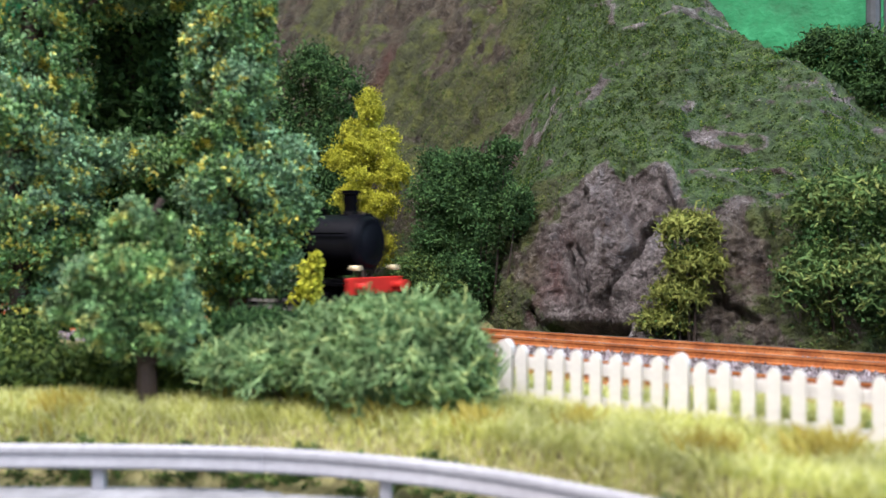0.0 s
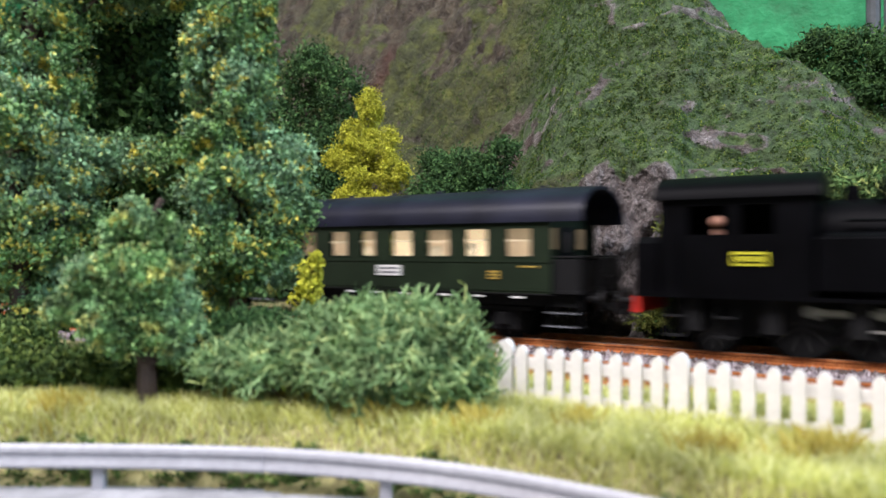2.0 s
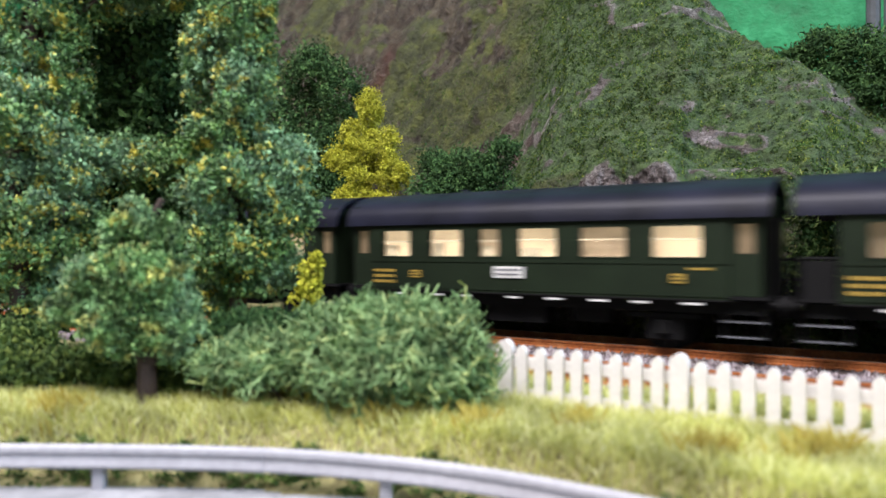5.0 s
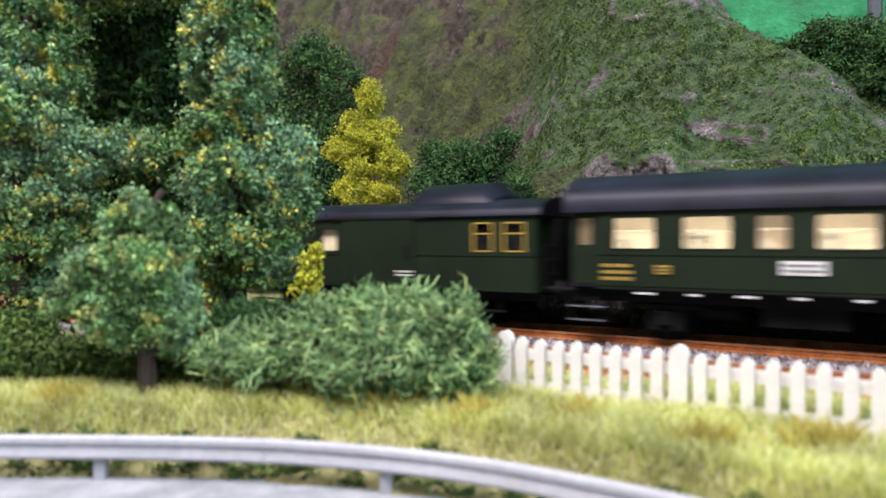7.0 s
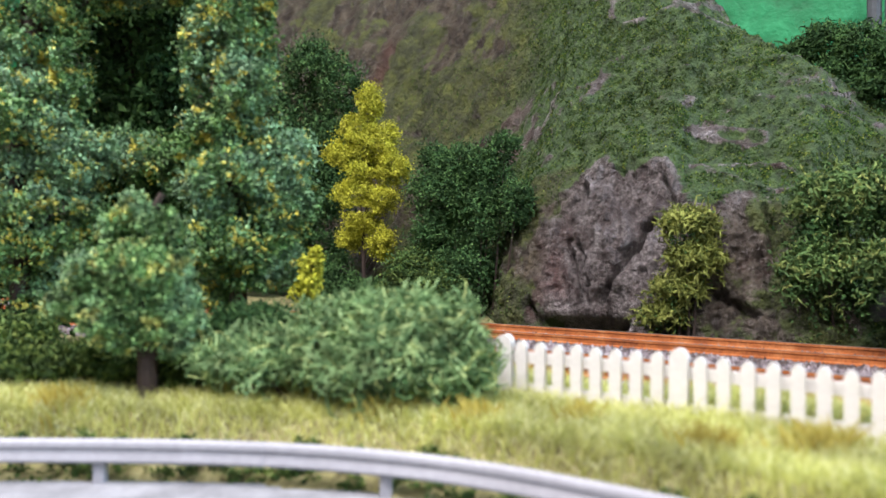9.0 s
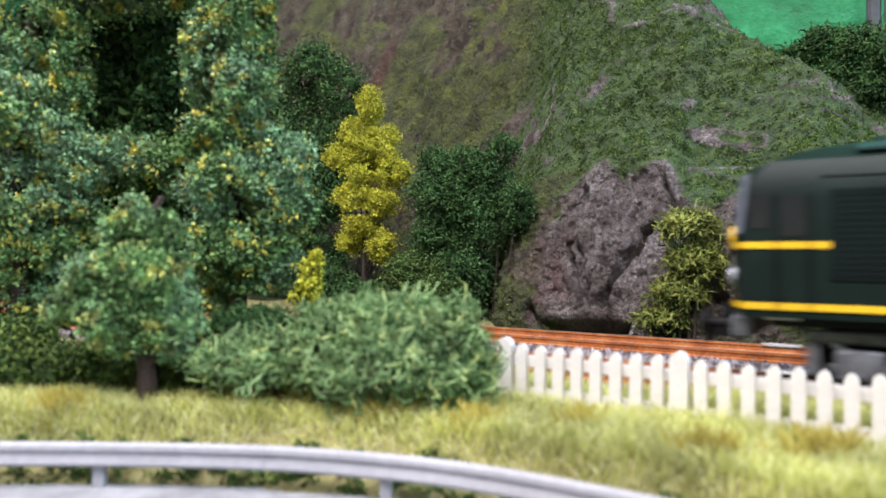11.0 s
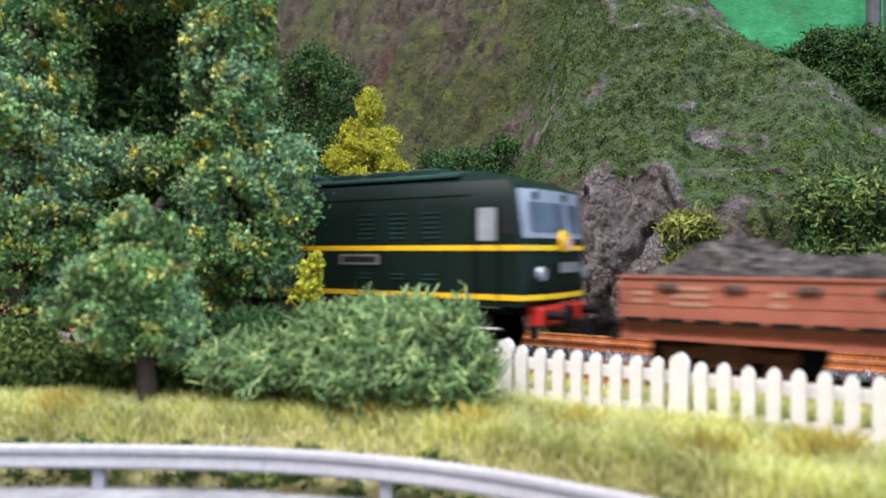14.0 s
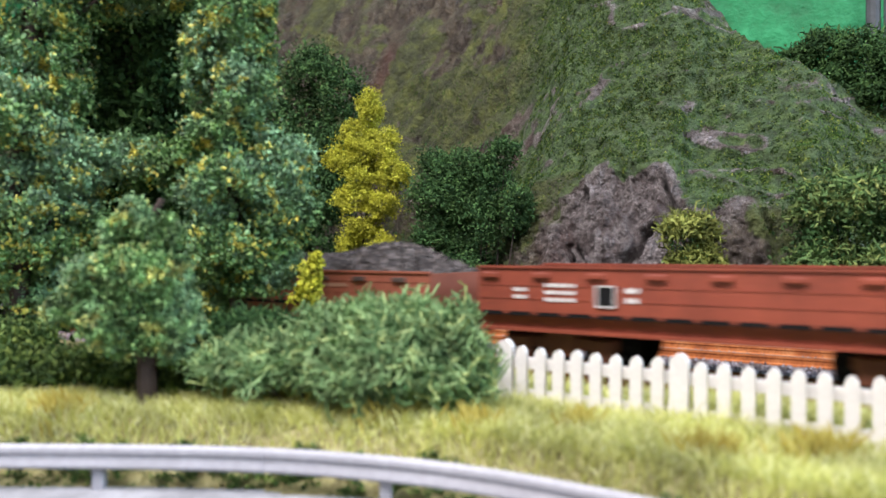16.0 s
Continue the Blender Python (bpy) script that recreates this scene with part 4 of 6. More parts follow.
def opening_wall(bm, x0, x1, z0, z1, y0, y1, holes):
    """One connected wall slab with rectangular openings (a, b, low, high)."""
    gx = sorted({x0, x1, *[h[0] for h in holes], *[h[1] for h in holes]})
    gzs = sorted({z0, z1, *[h[2] for h in holes], *[h[3] for h in holes]})
    verts = {}

    def vert(i, j, k):
        if (i, j, k) not in verts:
            verts[i, j, k] = bm.verts.new((gx[i], (y0, y1)[k], gzs[j]))
        return verts[i, j, k]

    solid = {}
    for i in range(len(gx) - 1):
        for j in range(len(gzs) - 1):
            cx, cz = (gx[i] + gx[i + 1]) / 2, (gzs[j] + gzs[j + 1]) / 2
            solid[i, j] = not any(a < cx < b and lo < cz < hi for a, b, lo, hi in holes)
    for (i, j), full in solid.items():
        if not full:
            continue
        for k in (0, 1):
            bm.faces.new([vert(i + di, j + dj, k) for di, dj in ((0, 0), (1, 0), (1, 1), (0, 1))])
        for di, dj, e0, e1 in ((-1, 0, (0, 0), (0, 1)), (1, 0, (1, 0), (1, 1)), (0, -1, (0, 0), (1, 0)), (0, 1, (0, 1), (1, 1))):
            if not solid.get((i + di, j + dj), False):
                bm.faces.new((vert(i + e0[0], j + e0[1], 0), vert(i + e1[0], j + e1[1], 0), vert(i + e1[0], j + e1[1], 1), vert(i + e0[0], j + e0[1], 1)))


def buffers(parent, x, sign, z=12.0):
    for y in (-10, 10):
        bm = B()
        cyl(bm, (x, y, z), (x + sign * 4.5, y, z), 1.0, 0.9, 10)
        cyl(bm, (x + sign * 4.3, y, z), (x + sign * 5.2, y, z), 2.5, 2.5, 16)
        part("buffer", bm, DARK, parent)
    bm = B()
    box(bm, x, x + sign * 6.5, -1.2, 1.2, z - 3.5, z - 1.5)
    box(bm, x + sign * 5.5, x + sign * 7, -2.2, 2.2, z - 4.5, z - 1.0)
    part("coupling", bm, DARK, parent)


def bars(name, parent, x0, x1, z0, z1, y, material, rows, plate_mat=None, seed=1, label=""):
    """Unreadable lettering: small bars on a plate."""
    g = random.Random(seed)
    if plate_mat:
        bm = B()
        box(bm, x0, x1, y, y + 0.25, z0, z1)
        ob = part(name, bm, plate_mat, parent, label)
        parent = ob
        y -= 0.06
        pad = (x1 - x0) * 0.08
        x0, x1, z0, z1 = x0 + pad, x1 - pad, z0 + (z1 - z0) * 0.2, z1 - (z1 - z0) * 0.2
    bm = B()
    h = (z1 - z0) / (rows * 2 - 1)
    for r in range(rows):
        x = x0
        while x < x1 - 0.3:
            w = g.uniform(0.5, 1.6)
            box(bm, x, min(x + w, x1), y - 0.04, y + 0.06, z0 + 2 * r * h, z0 + (2 * r + 1) * h)
            x += w + 0.3
    part("lettering" if plate_mat else name, bm, material, parent)


def arch(w, z0, z1, n=14, inset=0.0):
    return [(w * math.cos(a) * 1.0, z0 + (z1 - z0) * math.sin(a) ** 0.85) for a in [math.pi * i / n for i in range(n + 1)]]


def coach_end(t, sgn, vestibule, xb, W, z0, z1):
    """A closed vestibule, or an open platform with railings before a windowed end wall."""
    def span(a, b):
        return min(a * sgn, b * sgn), max(a * sgn, b * sgn)

    if vestibule:
        w2 = W - 0.8
        e0, e1 = span(xb, 60.5)
        hole = ((e0 + e1) / 2 - 1.7, (e0 + e1) / 2 + 1.9, 24.5, 31.5)
        for sd in (-1, 1):
            bm = B()
            opening_wall(bm, e0, e1, z0 + 1, z1 + 1, sd * (w2 - 0.7), sd * w2, [hole])
            part("vestibule", bm, COACH, t)
        bm = B()
        box(bm, *span(59.5, 60.5), -w2 + 0.75, w2 - 0.75, z0 + 1, z1 + 6)
        part("end_wall", bm, COACH, t)
        # door pane given a dim glow of its own
        bm = B()
        box(bm, hole[0] - 0.1, hole[1] + 0.1, -w2 + 0.9, -w2 + 1.2, 24.4, 31.6)
        part("door_window", bm, LIT_DIM, t)
        bm = B()
        box(bm, *span(60.5, 62.5), -6.5, 6.5, 13.4, 33, 0.4)
        for k in range(3):
            box(bm, *span(60.7 + k * 0.7, 61.0 + k * 0.7), -7, 7, 13.2, 33.4)
        part("gangway", bm, DARK, t)
    else:
        x0 = xb - (2.6 if sgn > 0 else 0.3)
        for y0, y1, z_low, z_high, name, m, proud in ((-W + 0.9, W - 0.9, z0, z1 + 1.2, "end_wall", COACH, 0.0), (-4.2, 4.2, z0 + 1, 32.0, "end_door", DARK, 0.3), (-9.5, 9.5, z1 + 1.2, 41.0, "end_wall", COACH, 0.0)):
            bm = B()
            box(bm, *span(x0 - 0.8, x0 + proud), y0, y1, z_low, z_high)
            wall = part(name, bm, m, t)
            if name == "end_door":
                bm = B()
                box(bm, *span(x0 + proud, x0 + proud + 0.15), -2.6, 2.6, 24.5, 30.5)
                part("pane", bm, SCREEN, wall)
        for y in (-10.6, 10.6):
            # dim glow added to the panes to offset the shading of the recess
            bm = B()
            box(bm, *span(x0, x0 + 0.2), y - 3.0, y + 3.0, 25.5, 31.6)
            part("end_window", bm, LIT_DIM, t)
            bm = B()
            for q in (-3.2, 3.2):
                box(bm, *span(x0, x0 + 0.35), y + q - 0.25, y + q + 0.25, 25.2, 31.9)
            for z in (25.3, 31.8):
                box(bm, *span(x0, x0 + 0.35), y - 3.2, y + 3.2, z - 0.25, z + 0.25)
            part("window_frame", bm, COACH, t)
        xr = 61.2
        for y in (-1, 1):
            bm = B()
            box(bm, *span(xr - 0.25, xr + 0.25), y * 4.5, y * 15.2, 13.4, 22.6)
            cyl(bm, (xr * sgn, y * 4.2, 23.4), (xr * sgn, y * 15.6, 23.4), 0.45, 0.45, 8)
            for q in (4.6, 8, 11.4, 15):
                cyl(bm, (xr * sgn, y * q, 13), (xr * sgn, y * q, 23.4), 0.3, 0.3, 6)
            part("platform_railing", bm, DARK, t)
            bm = B()
            box(bm, *span(x0 + 1.3, xr - 0.4), y * 15.3 - 0.15, y * 15.3 + 0.15, 14.2, 22.8, 0.1)
            gate = part("platform_gate", bm, DARK, t)
            for xq in (x0 + 1.0, xr):
                bm = B()
                cyl(bm, (xq * sgn, y * 15.4, 13), (xq * sgn, y * 15.4, 23.6), 0.3, 0.3, 6)
                part("gate_post", bm, DARK, gate)
            bm = B()
            cyl(bm, ((x0 + 1.0) * sgn, y * 15.4, 23.4), (xr * sgn, y * 15.4, 23.4), 0.3, 0.3, 6)
            part("gate_rail", bm, DARK, gate)
    bm = B()
    box(bm, *span(xb - 2, 62), -W + 0.8, W - 0.8, z0 + 0.1, z0 + 0.9)
    part("platform_floor", bm, DARK, t)
    bm = B()
    box(bm, *span(62, 64.4), -8, 8, 12.8, 13.3)
    for y in (-8, 8):
        cyl(bm, (64 * sgn, y, 13), (64 * sgn, y, 23), 0.35, 0.35, 6)
    cyl(bm, (64 * sgn, -8, 23), (64 * sgn, 8, 23), 0.35, 0.35, 6)
    cyl(bm, (64 * sgn, -8, 18), (64 * sgn, 8, 18), 0.3, 0.3, 6)
    part("fall_plate", bm, DARK, t)
    buffers(t, 61 * sgn, sgn)
    for zz in (4.4, 8.0):
        bm = B()
        xa = 56.5 * sgn
        box(bm, xa - 5, xa + 5, -16.5, -13.5, zz, zz + 0.5)
        for q in (-4.6, 4.6):
            box(bm, xa + q - 0.25, xa + q + 0.25, -15, -14.4, zz, 13.2)
        step = part("step", bm, DARK, t)
        bm = B()
        box(bm, xa - 5, xa + 5, -16.75, -16.5, zz + 0.1, zz + 0.5)
        part("step_edge", bm, BOGIE, step)


def coach(label, windows, lights, vestibule, plate_x, cls, seed=1):
    t = thing("passenger_coach", label, "railway coach", "coaches of the passenger train")
    W = 17.0
    z0, z1 = 13.4, 33.3
    body0, body1 = -53.5, 53.5
    holes = [(a, b, 23.4, 31.5) for a, b in windows]
    walls = []
    for sd in (-1, 1):
        bm = B()
        opening_wall(bm, body0, body1, z0, z1, sd * (W - 0.8), sd * W, holes)
        walls.append(part("side_wall", bm, COACH, t))
        for za, zb in ((21.9, 22.25), (32.3, 32.7), (14.0, 14.25)):
            bm = B()
            box(bm, body0, body1, sd * W, sd * (W + 0.2), za, zb)
            part("moulding", bm, COACH, walls[-1])
    body = walls[0]
    bm = B()
    box(bm, body0, body1, -W, W, z0 - 0.4, z0 - 0.02)
    part("floor", bm, DARK, t)
    for sgn in (-1, 1):
        coach_end(t, sgn, vestibule, body1, W, z0, z1)
    bm = B()
    prof = arch(W + 0.8, 33.0, 43.6)
    inner = [(y * 0.95, 33.0 + (z - 33.0) * 0.9) for y, z in prof]
    loft(bm, prof + inner[::-1], [(-62.6, 1, 1, 33.6), (-61.8, 1, 1, 33.6), (61.8, 1, 1, 33.6), (62.6, 1, 1, 33.6)])
    roof = part("roof", bm, ROOF, t, "dark slate-grey arched roof", smooth=True)
    g = random.Random(seed)
    for k in range(6):
        x = -45 + k * 18
        vent = B()
        cyl(vent, (x, -3, 42.2), (x, -3, 44.2), 1.3, 1.0, 8)
        part("vent", vent, ROOF, roof)
    for k in range(1, 4):
        x = -62 + k * 31
        bm = B()
        loft(bm, [(y * 1.006, z + 0.12) for y, z in prof] + [(y * 0.98, z - 0.2) for y, z in prof[::-1]], [(x - 0.2, 1, 1, 0), (x + 0.2, 1, 1, 0)])
        part("roof_seam", bm, ROOF, roof)
    for (a, b) in windows:
        bm = B()
        for xx, dx in ((a, 1.5), (b, -1.5)):
            for zz, dz in ((23.4, 1.1), (31.5, -1.5)):
                fr = [bm.verts.new((x, y, z)) for y in (-W - 0.06, -W + 0.24) for x, z in ((xx, zz), (xx + dx, zz), (xx + dx * 0.29, zz + dz * 0.29), (xx, zz + dz))]
                bm.faces.new(fr[:4]), bm.faces.new(fr[4:])
                for i in range(4):
                    bm.faces.new((fr[i], fr[(i + 1) % 4], fr[4 + (i + 1) % 4], fr[4 + i]))
        for xx in (a, b):
            box(bm, xx - 0.25, xx + 0.25, -W - 0.12, -W + 0.3, 23.2, 31.7)
        for zz in (23.4, 31.5):
            box(bm, a, b, -W - 0.12, -W + 0.3, zz - 0.22, zz + 0.22)
        part("window_frame", bm, COACH, body)
    # a glowing panel behind each pane replaces the lamp-lit interior
    for (a, b), kind in zip(windows, lights):
        bm = B()
        box(bm, a - 0.4, b + 0.4, -W + 2.6, -W + 2.9, 22.8, 32.2)
        part("lit_compartment", bm, {"w": LIT, "d": LIT_DIM, "a": LIT_AMBER, "m": LIT_MID}[kind], t, "warm glowing panel for the lit compartment behind the pane")
        bm = B()
        box(bm, a, b, -W + 0.25, -W + 0.4, 23.4, 31.5)
        pane = part("pane", bm, GLASS, body)
        pane.visible_shadow = False
        if kind != "d":
            bm = B()
            c = g.uniform(0.3, 0.7)
            box(bm, a, b, -W + 0.45, -W + 0.75, 27.4 + c, 27.75 + c)
            if g.random() < 0.6:
                box(bm, a + 0.6, a + (b - a) * g.uniform(0.35, 0.6), -W + 1.7, -W + 2.2, 22.8, g.uniform(25.5, 28))
            part("window_bar", bm, CREAM, body)
    bm = B()
    box(bm, -56, 56, -W + 2.0, W - 2.0, 12.2, 13.2)
    for y in (-13.2, 13.2):
        box(bm, -60, 60, y - 0.8, y + 0.8, 9.8, 13.0)
    box(bm, -14, 4, -12, -4, 5, 10)
    box(bm, 12, 22, -11, -5, 6, 10)
    cyl(bm, (-30, -6, 8), (-20, -6, 8), 2.6, 2.6, 12)
    for x in (-37, 37):
        box(bm, x - 4.5, x + 4.5, -12.2, -10.4, 2.4, 9.8, 0.4)
        box(bm, x - 9, x + 9, -12.9, -11.2, 8.2, 9.3)
        box(bm, x - 1.8, x + 1.8, -13.4, -11.5, 4.0, 7.6, 0.3)
        box(bm, x - 4.5, x + 4.5, 10.4, 12.2, 2.4, 9.8)
    part("underframe", bm, DARK, t)
    for k in range(8):
        x = -44 + k * 12.4 + g.uniform(-2, 2)
        bm = B()
        box(bm, x, x + g.uniform(2.5, 5), -W - 0.1, -W + 0.2, 12.0, 12.5)
        part("white_marking", bm, WHITE, t)
    for x in (-37, 37):
        wheelset(t, x, 5.7, "p")
    bars("destination_board", t, plate_x, plate_x + 9.2, 17.6, 20.8, -W - 0.35, BOGIE, 2, WHITE, seed, "white destination board")
    bars("class_number", t, cls, cls + 3.2, 17.2, 19.5, -W - 0.3, COACH, 2, GOLD, seed + 3, "yellow class panel with dark bars")
    bars("class_number", t, -38, -34.5, 17.2, 19.4, -W - 0.3, COACH, 2, GOLD, seed + 3, "yellow class panel with dark bars")
    bars("coach_lettering", t, -52, -44, 15.4, 19.6, -W - 0.12, GOLD, 3, None, seed + 5)
    bars("coach_lettering", t, 44, 50, 20.5, 21.0, -W - 0.12, GOLD, 1, None, seed + 6)
    return t


coach_1 = coach("dark green two-axle coach with rounded lit windows", [(-51, -43.3), (-38, -30.6), (-25, -17), (-12.2, -5.8), (0, 8.2), (13, 21.5), (26.2, 34.2), (39.6, 47.8)],
                "ddmmwmwm", False, -5.2, 34.5, seed=1)
coach_2 = coach("dark green two-axle coach with one amber window", [(-48, -39.6), (-30.7, -21), (-14.5, -7.9), (-5.2, 3.2), (8, 16), (23.3, 31.5), (38.8, 47.2)],
                "damwwwm", False, 1.0, 34.5, seed=2)
WIDE = [(-49, -38.2), (-31.6, -20.2), (-14.6, -7.8), (-2.2, 9.7), (16.1, 28.8), (35.2, 47.4)]
coach_3 = coach("dark green two-axle coach with wide windows", WIDE, "wwmwmw", True, -9.4, 40, seed=3)
coach_4 = coach("dark green two-axle coach with wide brightly lit windows", WIDE, "wwmwww", True, -9.4, 40, seed=4)


def baggage_van():
    t = thing("baggage_van", "dark green baggage van with raised lookout and red tail light", "railway van", "coaches of the passenger train")
    W = 17.0
    z0, z1 = 11.6, 33.0
    holes = [(-55.5, -49.2, 22.2, 30.2), (-17.8, -10.7, 22.4, 29.4), (40.6, 46.6, 22.6, 30.6), (50.4, 56.8, 22.6, 30.6)]
    bm = B()
    opening_wall(bm, -63.5, 60.2, z0, z1, -W, -W + 0.8, holes)
    box(bm, -63.5, 60.2, W - 0.8, W, z0, z1)
    box(bm, -63.5, -62.7, -W, W, z0, z1 + 2)
    box(bm, 59.4, 60.2, -W + 0.8, W - 0.8, z0, z1 + 2)
    box(bm, -63.5, 60.2, -W, W, z0 - 0.4, z0)
    box(bm, -63.5, 60.2, -W - 0.2, -W, 21.2, 21.6)
    body = part("body", bm, COACH, t)
    for a, b in ((-48, -20), (-8, 20)):
        bm = B()
        box(bm, a, b, -W - 0.5, -W - 0.05, 12.4, 32.0, 0.15)
        box(bm, a - 3, b + 3, -W - 0.7, -W - 0.05, 32.2, 32.7)
        d = part("sliding_door", bm, COACH, t)
        bm = B()
        box(bm, b - 3, b - 2.3, -W - 0.9, -W - 0.4, 20, 24)
        part("handle", bm, DARK, d)
    bm = B()
    loft(bm, arch(W + 0.8, 32.6, 38.2), [(-64.2, 1, 1, 32.6), (61.6, 1, 1, 32.6)])
    part("roof", bm, ROOF, t, "dark grey arched roof", smooth=True)
    bm = B()
    loft(bm, arch(13.5, 33.0, 43.6), [(15.5, 1, 0.8, 33), (17.5, 1, 1, 33), (40.5, 1, 1, 33), (44, 1, 0.62, 33)])
    part("lookout", bm, ROOF, t, "raised dark lookout cupola", smooth=True)
    # flat plates for the interiors: one glows red, the others cream or black
    for (a, b, lo, hi), m in zip(holes, (LIT_RED, CREAM, LIT_DIM, LIT_DIM)):
        bm = B()
        box(bm, a - 0.3, b + 0.3, -W + 1.6, -W + 1.9, lo - 0.2, hi + 0.2 if m is not LIT_RED else lo + 4.6)
        part("lit_interior", bm, m if m is not LIT_DIM else DARK, t)
        bm = B()
        box(bm, a, b, -W + 0.3, -W + 0.45, lo, hi)
        part("pane", bm, GLASS, body).visible_shadow = False
        if a > 0:
            bm = B()
            for x in (a, b):
                box(bm, x - 0.25, x + 0.25, -W - 0.15, -W + 0.3, lo, hi)
            for z in (lo, (lo + hi) / 2 + 1, hi):
                box(bm, a, b, -W - 0.15, -W + 0.3, z - 0.2, z + 0.2)
            part("window_frame", bm, GOLD, body, "yellowish window frame")
    for a, b in ((-41, -36.2), (-32, -27.4)):
        bm = B()
        for z in (15.2, 18.9):
            box(bm, a, b, -W - 0.7, -W - 0.5, z, z + 0.35)
        for x in (a, b):
            box(bm, x - 0.2, x + 0.2, -W - 0.7, -W - 0.5, 15.2, 19.2)
        part("card_holder", bm, GOLD, t)
    bars("van_lettering", t, -55, -49, 16.2, 19.0, -W - 0.12, GOLD, 3, None, 8)
    bars("van_lettering", t, -22.9, -19, 15.1, 16.5, -W - 0.65, WHITE, 2, None, 9)
    bars("van_lettering", t, 13.6, 19.7, 14.9, 16.5, -W - 0.65, WHITE, 2, None, 10)
    bm = B()
    for y in (-13, 13):
        box(bm, -62, 60, y - 0.8, y + 0.8, 8.6, 11.4)
    for x in (-36, 36):
        box(bm, x - 4.5, x + 4.5, -12.2, -10.4, 2.4, 9.8, 0.4)
        box(bm, x - 9, x + 9, -12.9, -11.2, 8.2, 9.3)
    box(bm, -50, 50, -15.5, -14.5, 5.2, 5.8)
    box(bm, -12, 8, -12, -4, 4.6, 9)
    for x in range(-48, 49, 24):
        box(bm, x - 0.3, x + 0.3, -14.8, -14.2, 5.5, 11)
    part("underframe", bm, DARK, t)
    for sgn, x in ((-1, -63.5), (1, 60.2)):
        buffers(t, x, sgn)
    bm = B()
    box(bm, 60.2, 62.4, -6.5, 6.5, 12.6, 32)
    for y in (-14, -9, 9, 14):
        cyl(bm, (61.4, y, 12), (61.4, y, 24), 0.35, 0.35, 6)
    for z in (16, 20, 24):
        cyl(bm, (61.4, -14, z), (61.4, 14, z), 0.35, 0.35, 6)
    part("gangway", bm, DARK, t)
    for x in (-36, 36):
        wheelset(t, x, 5.7, "p")
    return t


van = baggage_van()

RODS = []


def steam_loco():
    t = thing("steam_locomotive", "black tank steam locomotive with red buffer beam", "steam locomotive")
    W = 16.5
    bm = B()
    loft(bm, [(9.2 * math.cos(a), 28.2 + 9.2 * math.sin(a)) for a in [2 * math.pi * i / 24 for i in range(24)]], [(-20, 1, 1, 28), (33, 1, 1, 28)])
    boiler = part("boiler", bm, BLACK, t, smooth=True)
    bm = B()
    for x in (-12, 0, 12, 24, 33):
        cyl(bm, (x - 0.5, 0, 28.2), (x + 0.5, 0, 28.2), 9.5, 9.5, 28)
    part("boiler_band", bm, BLACK, boiler)
    bm = B()
    cyl(bm, (33, 0, 28.2), (52.5, 0, 28.2), 9.8, 9.8, 28)
    cyl(bm, (52.5, 0, 28.2), (53.6, 0, 28.2), 9.2, 8.0, 28)
    cyl(bm, (53.4, 0, 28.2), (54.4, 0, 28.2), 6.8, 4.0, 24)
    smokebox = part("smokebox", bm, SMOKEBOX, t, "satin black smokebox", smooth=True)
    bm = B()
    cyl(bm, (44, 0, 36), (44, 0, 39), 4.0, 3.0, 18)
    cyl(bm, (44, 0, 39), (44, 0, 45.2), 3.0, 3.3, 18)
    cyl(bm, (44, 0, 45.0), (44, 0, 46.2), 3.8, 3.8, 18)
    part("chimney", bm, BLACK, t, smooth=True)
    bm = B()
    cyl(bm, (17.5, 0, 35), (17.5, 0, 44.2), 4.9, 4.7, 20)
    cyl(bm, (17.5, 0, 44.2), (17.5, 0, 45.4), 4.7, 3.6, 20)
    part("steam_dome", bm, SMOKEBOX, t, "satin black steam dome", smooth=True)
    bm = B()
    box(bm, -8.5, 0.5, -5.5, 5.5, 34, 42.4, 1.4)
    cyl(bm, (5.5, 0, 35), (5.5, 0, 42), 4.4, 3.8, 16)
    box(bm, 22.5, 30, -5, 5, 34, 41.2, 1.2)
    cyl(bm, (-14, 0, 35), (-14, 0, 40.5), 2.4, 2.0, 14)
    part("sand_dome", bm, BLACK, t, smooth=True)
    bm = B()
    for sgn in (-1, 1):
        box(bm, -20.5, 20.6, sgn * 10, sgn * W, 15.8, 28.2, 0.4)
    part("side_tank", bm, BLACK, t)
    bm = B()
    for sgn in (-1, 1):
        opening_wall(bm, -55, -21, 14.5, 38.5, sgn * (W - 0.4) - 0.4, sgn * (W - 0.4) + 0.4, [(-48.5, -39.5, 29.0, 36.0), (-36.5, -29.0, 29.0, 36.0)])
    box(bm, -21.8, -21, -W + 1, W - 1, 14.5, 38.5)
    opening_wall(bm, -55.6, -55, 14.5, 38.5, -W, W, [])
    box(bm, -54, -23, 6, 7, 15, 38)
    cab = part("cab", bm, BLACK, t)
    bm = B()
    loft(bm, arch(W + 1, 37.6, 44.2), [(-57, 1, 1, 37.6), (-19.5, 1, 1, 37.6)])
    part("cab_roof", bm, BLACK, cab, smooth=True)
    bm = B()
    box(bm, -43.4, -41.0, -13.8, -11.4, 15, 30.5, 0.4)
    bmesh.ops.create_icosphere(bm, subdivisions=2, radius=1.5, matrix=Matrix.Translation((-42.0, -14.2, 32.2)))
    part("crew_dummy", bm, FLESH, t, "small tan plastic shape in the cab opening")
    bm = B()
    loft(bm, [(-W, 14.5), (W, 14.5), (W, 27), (W - 2, 28.6), (-W + 2, 28.6), (-W, 27)], [(-61.5, 1, 1, 14.5), (-55, 1, 1, 14.5)])
    bunker = part("coal_bunker", bm, BLACK, t)
    bm = B()
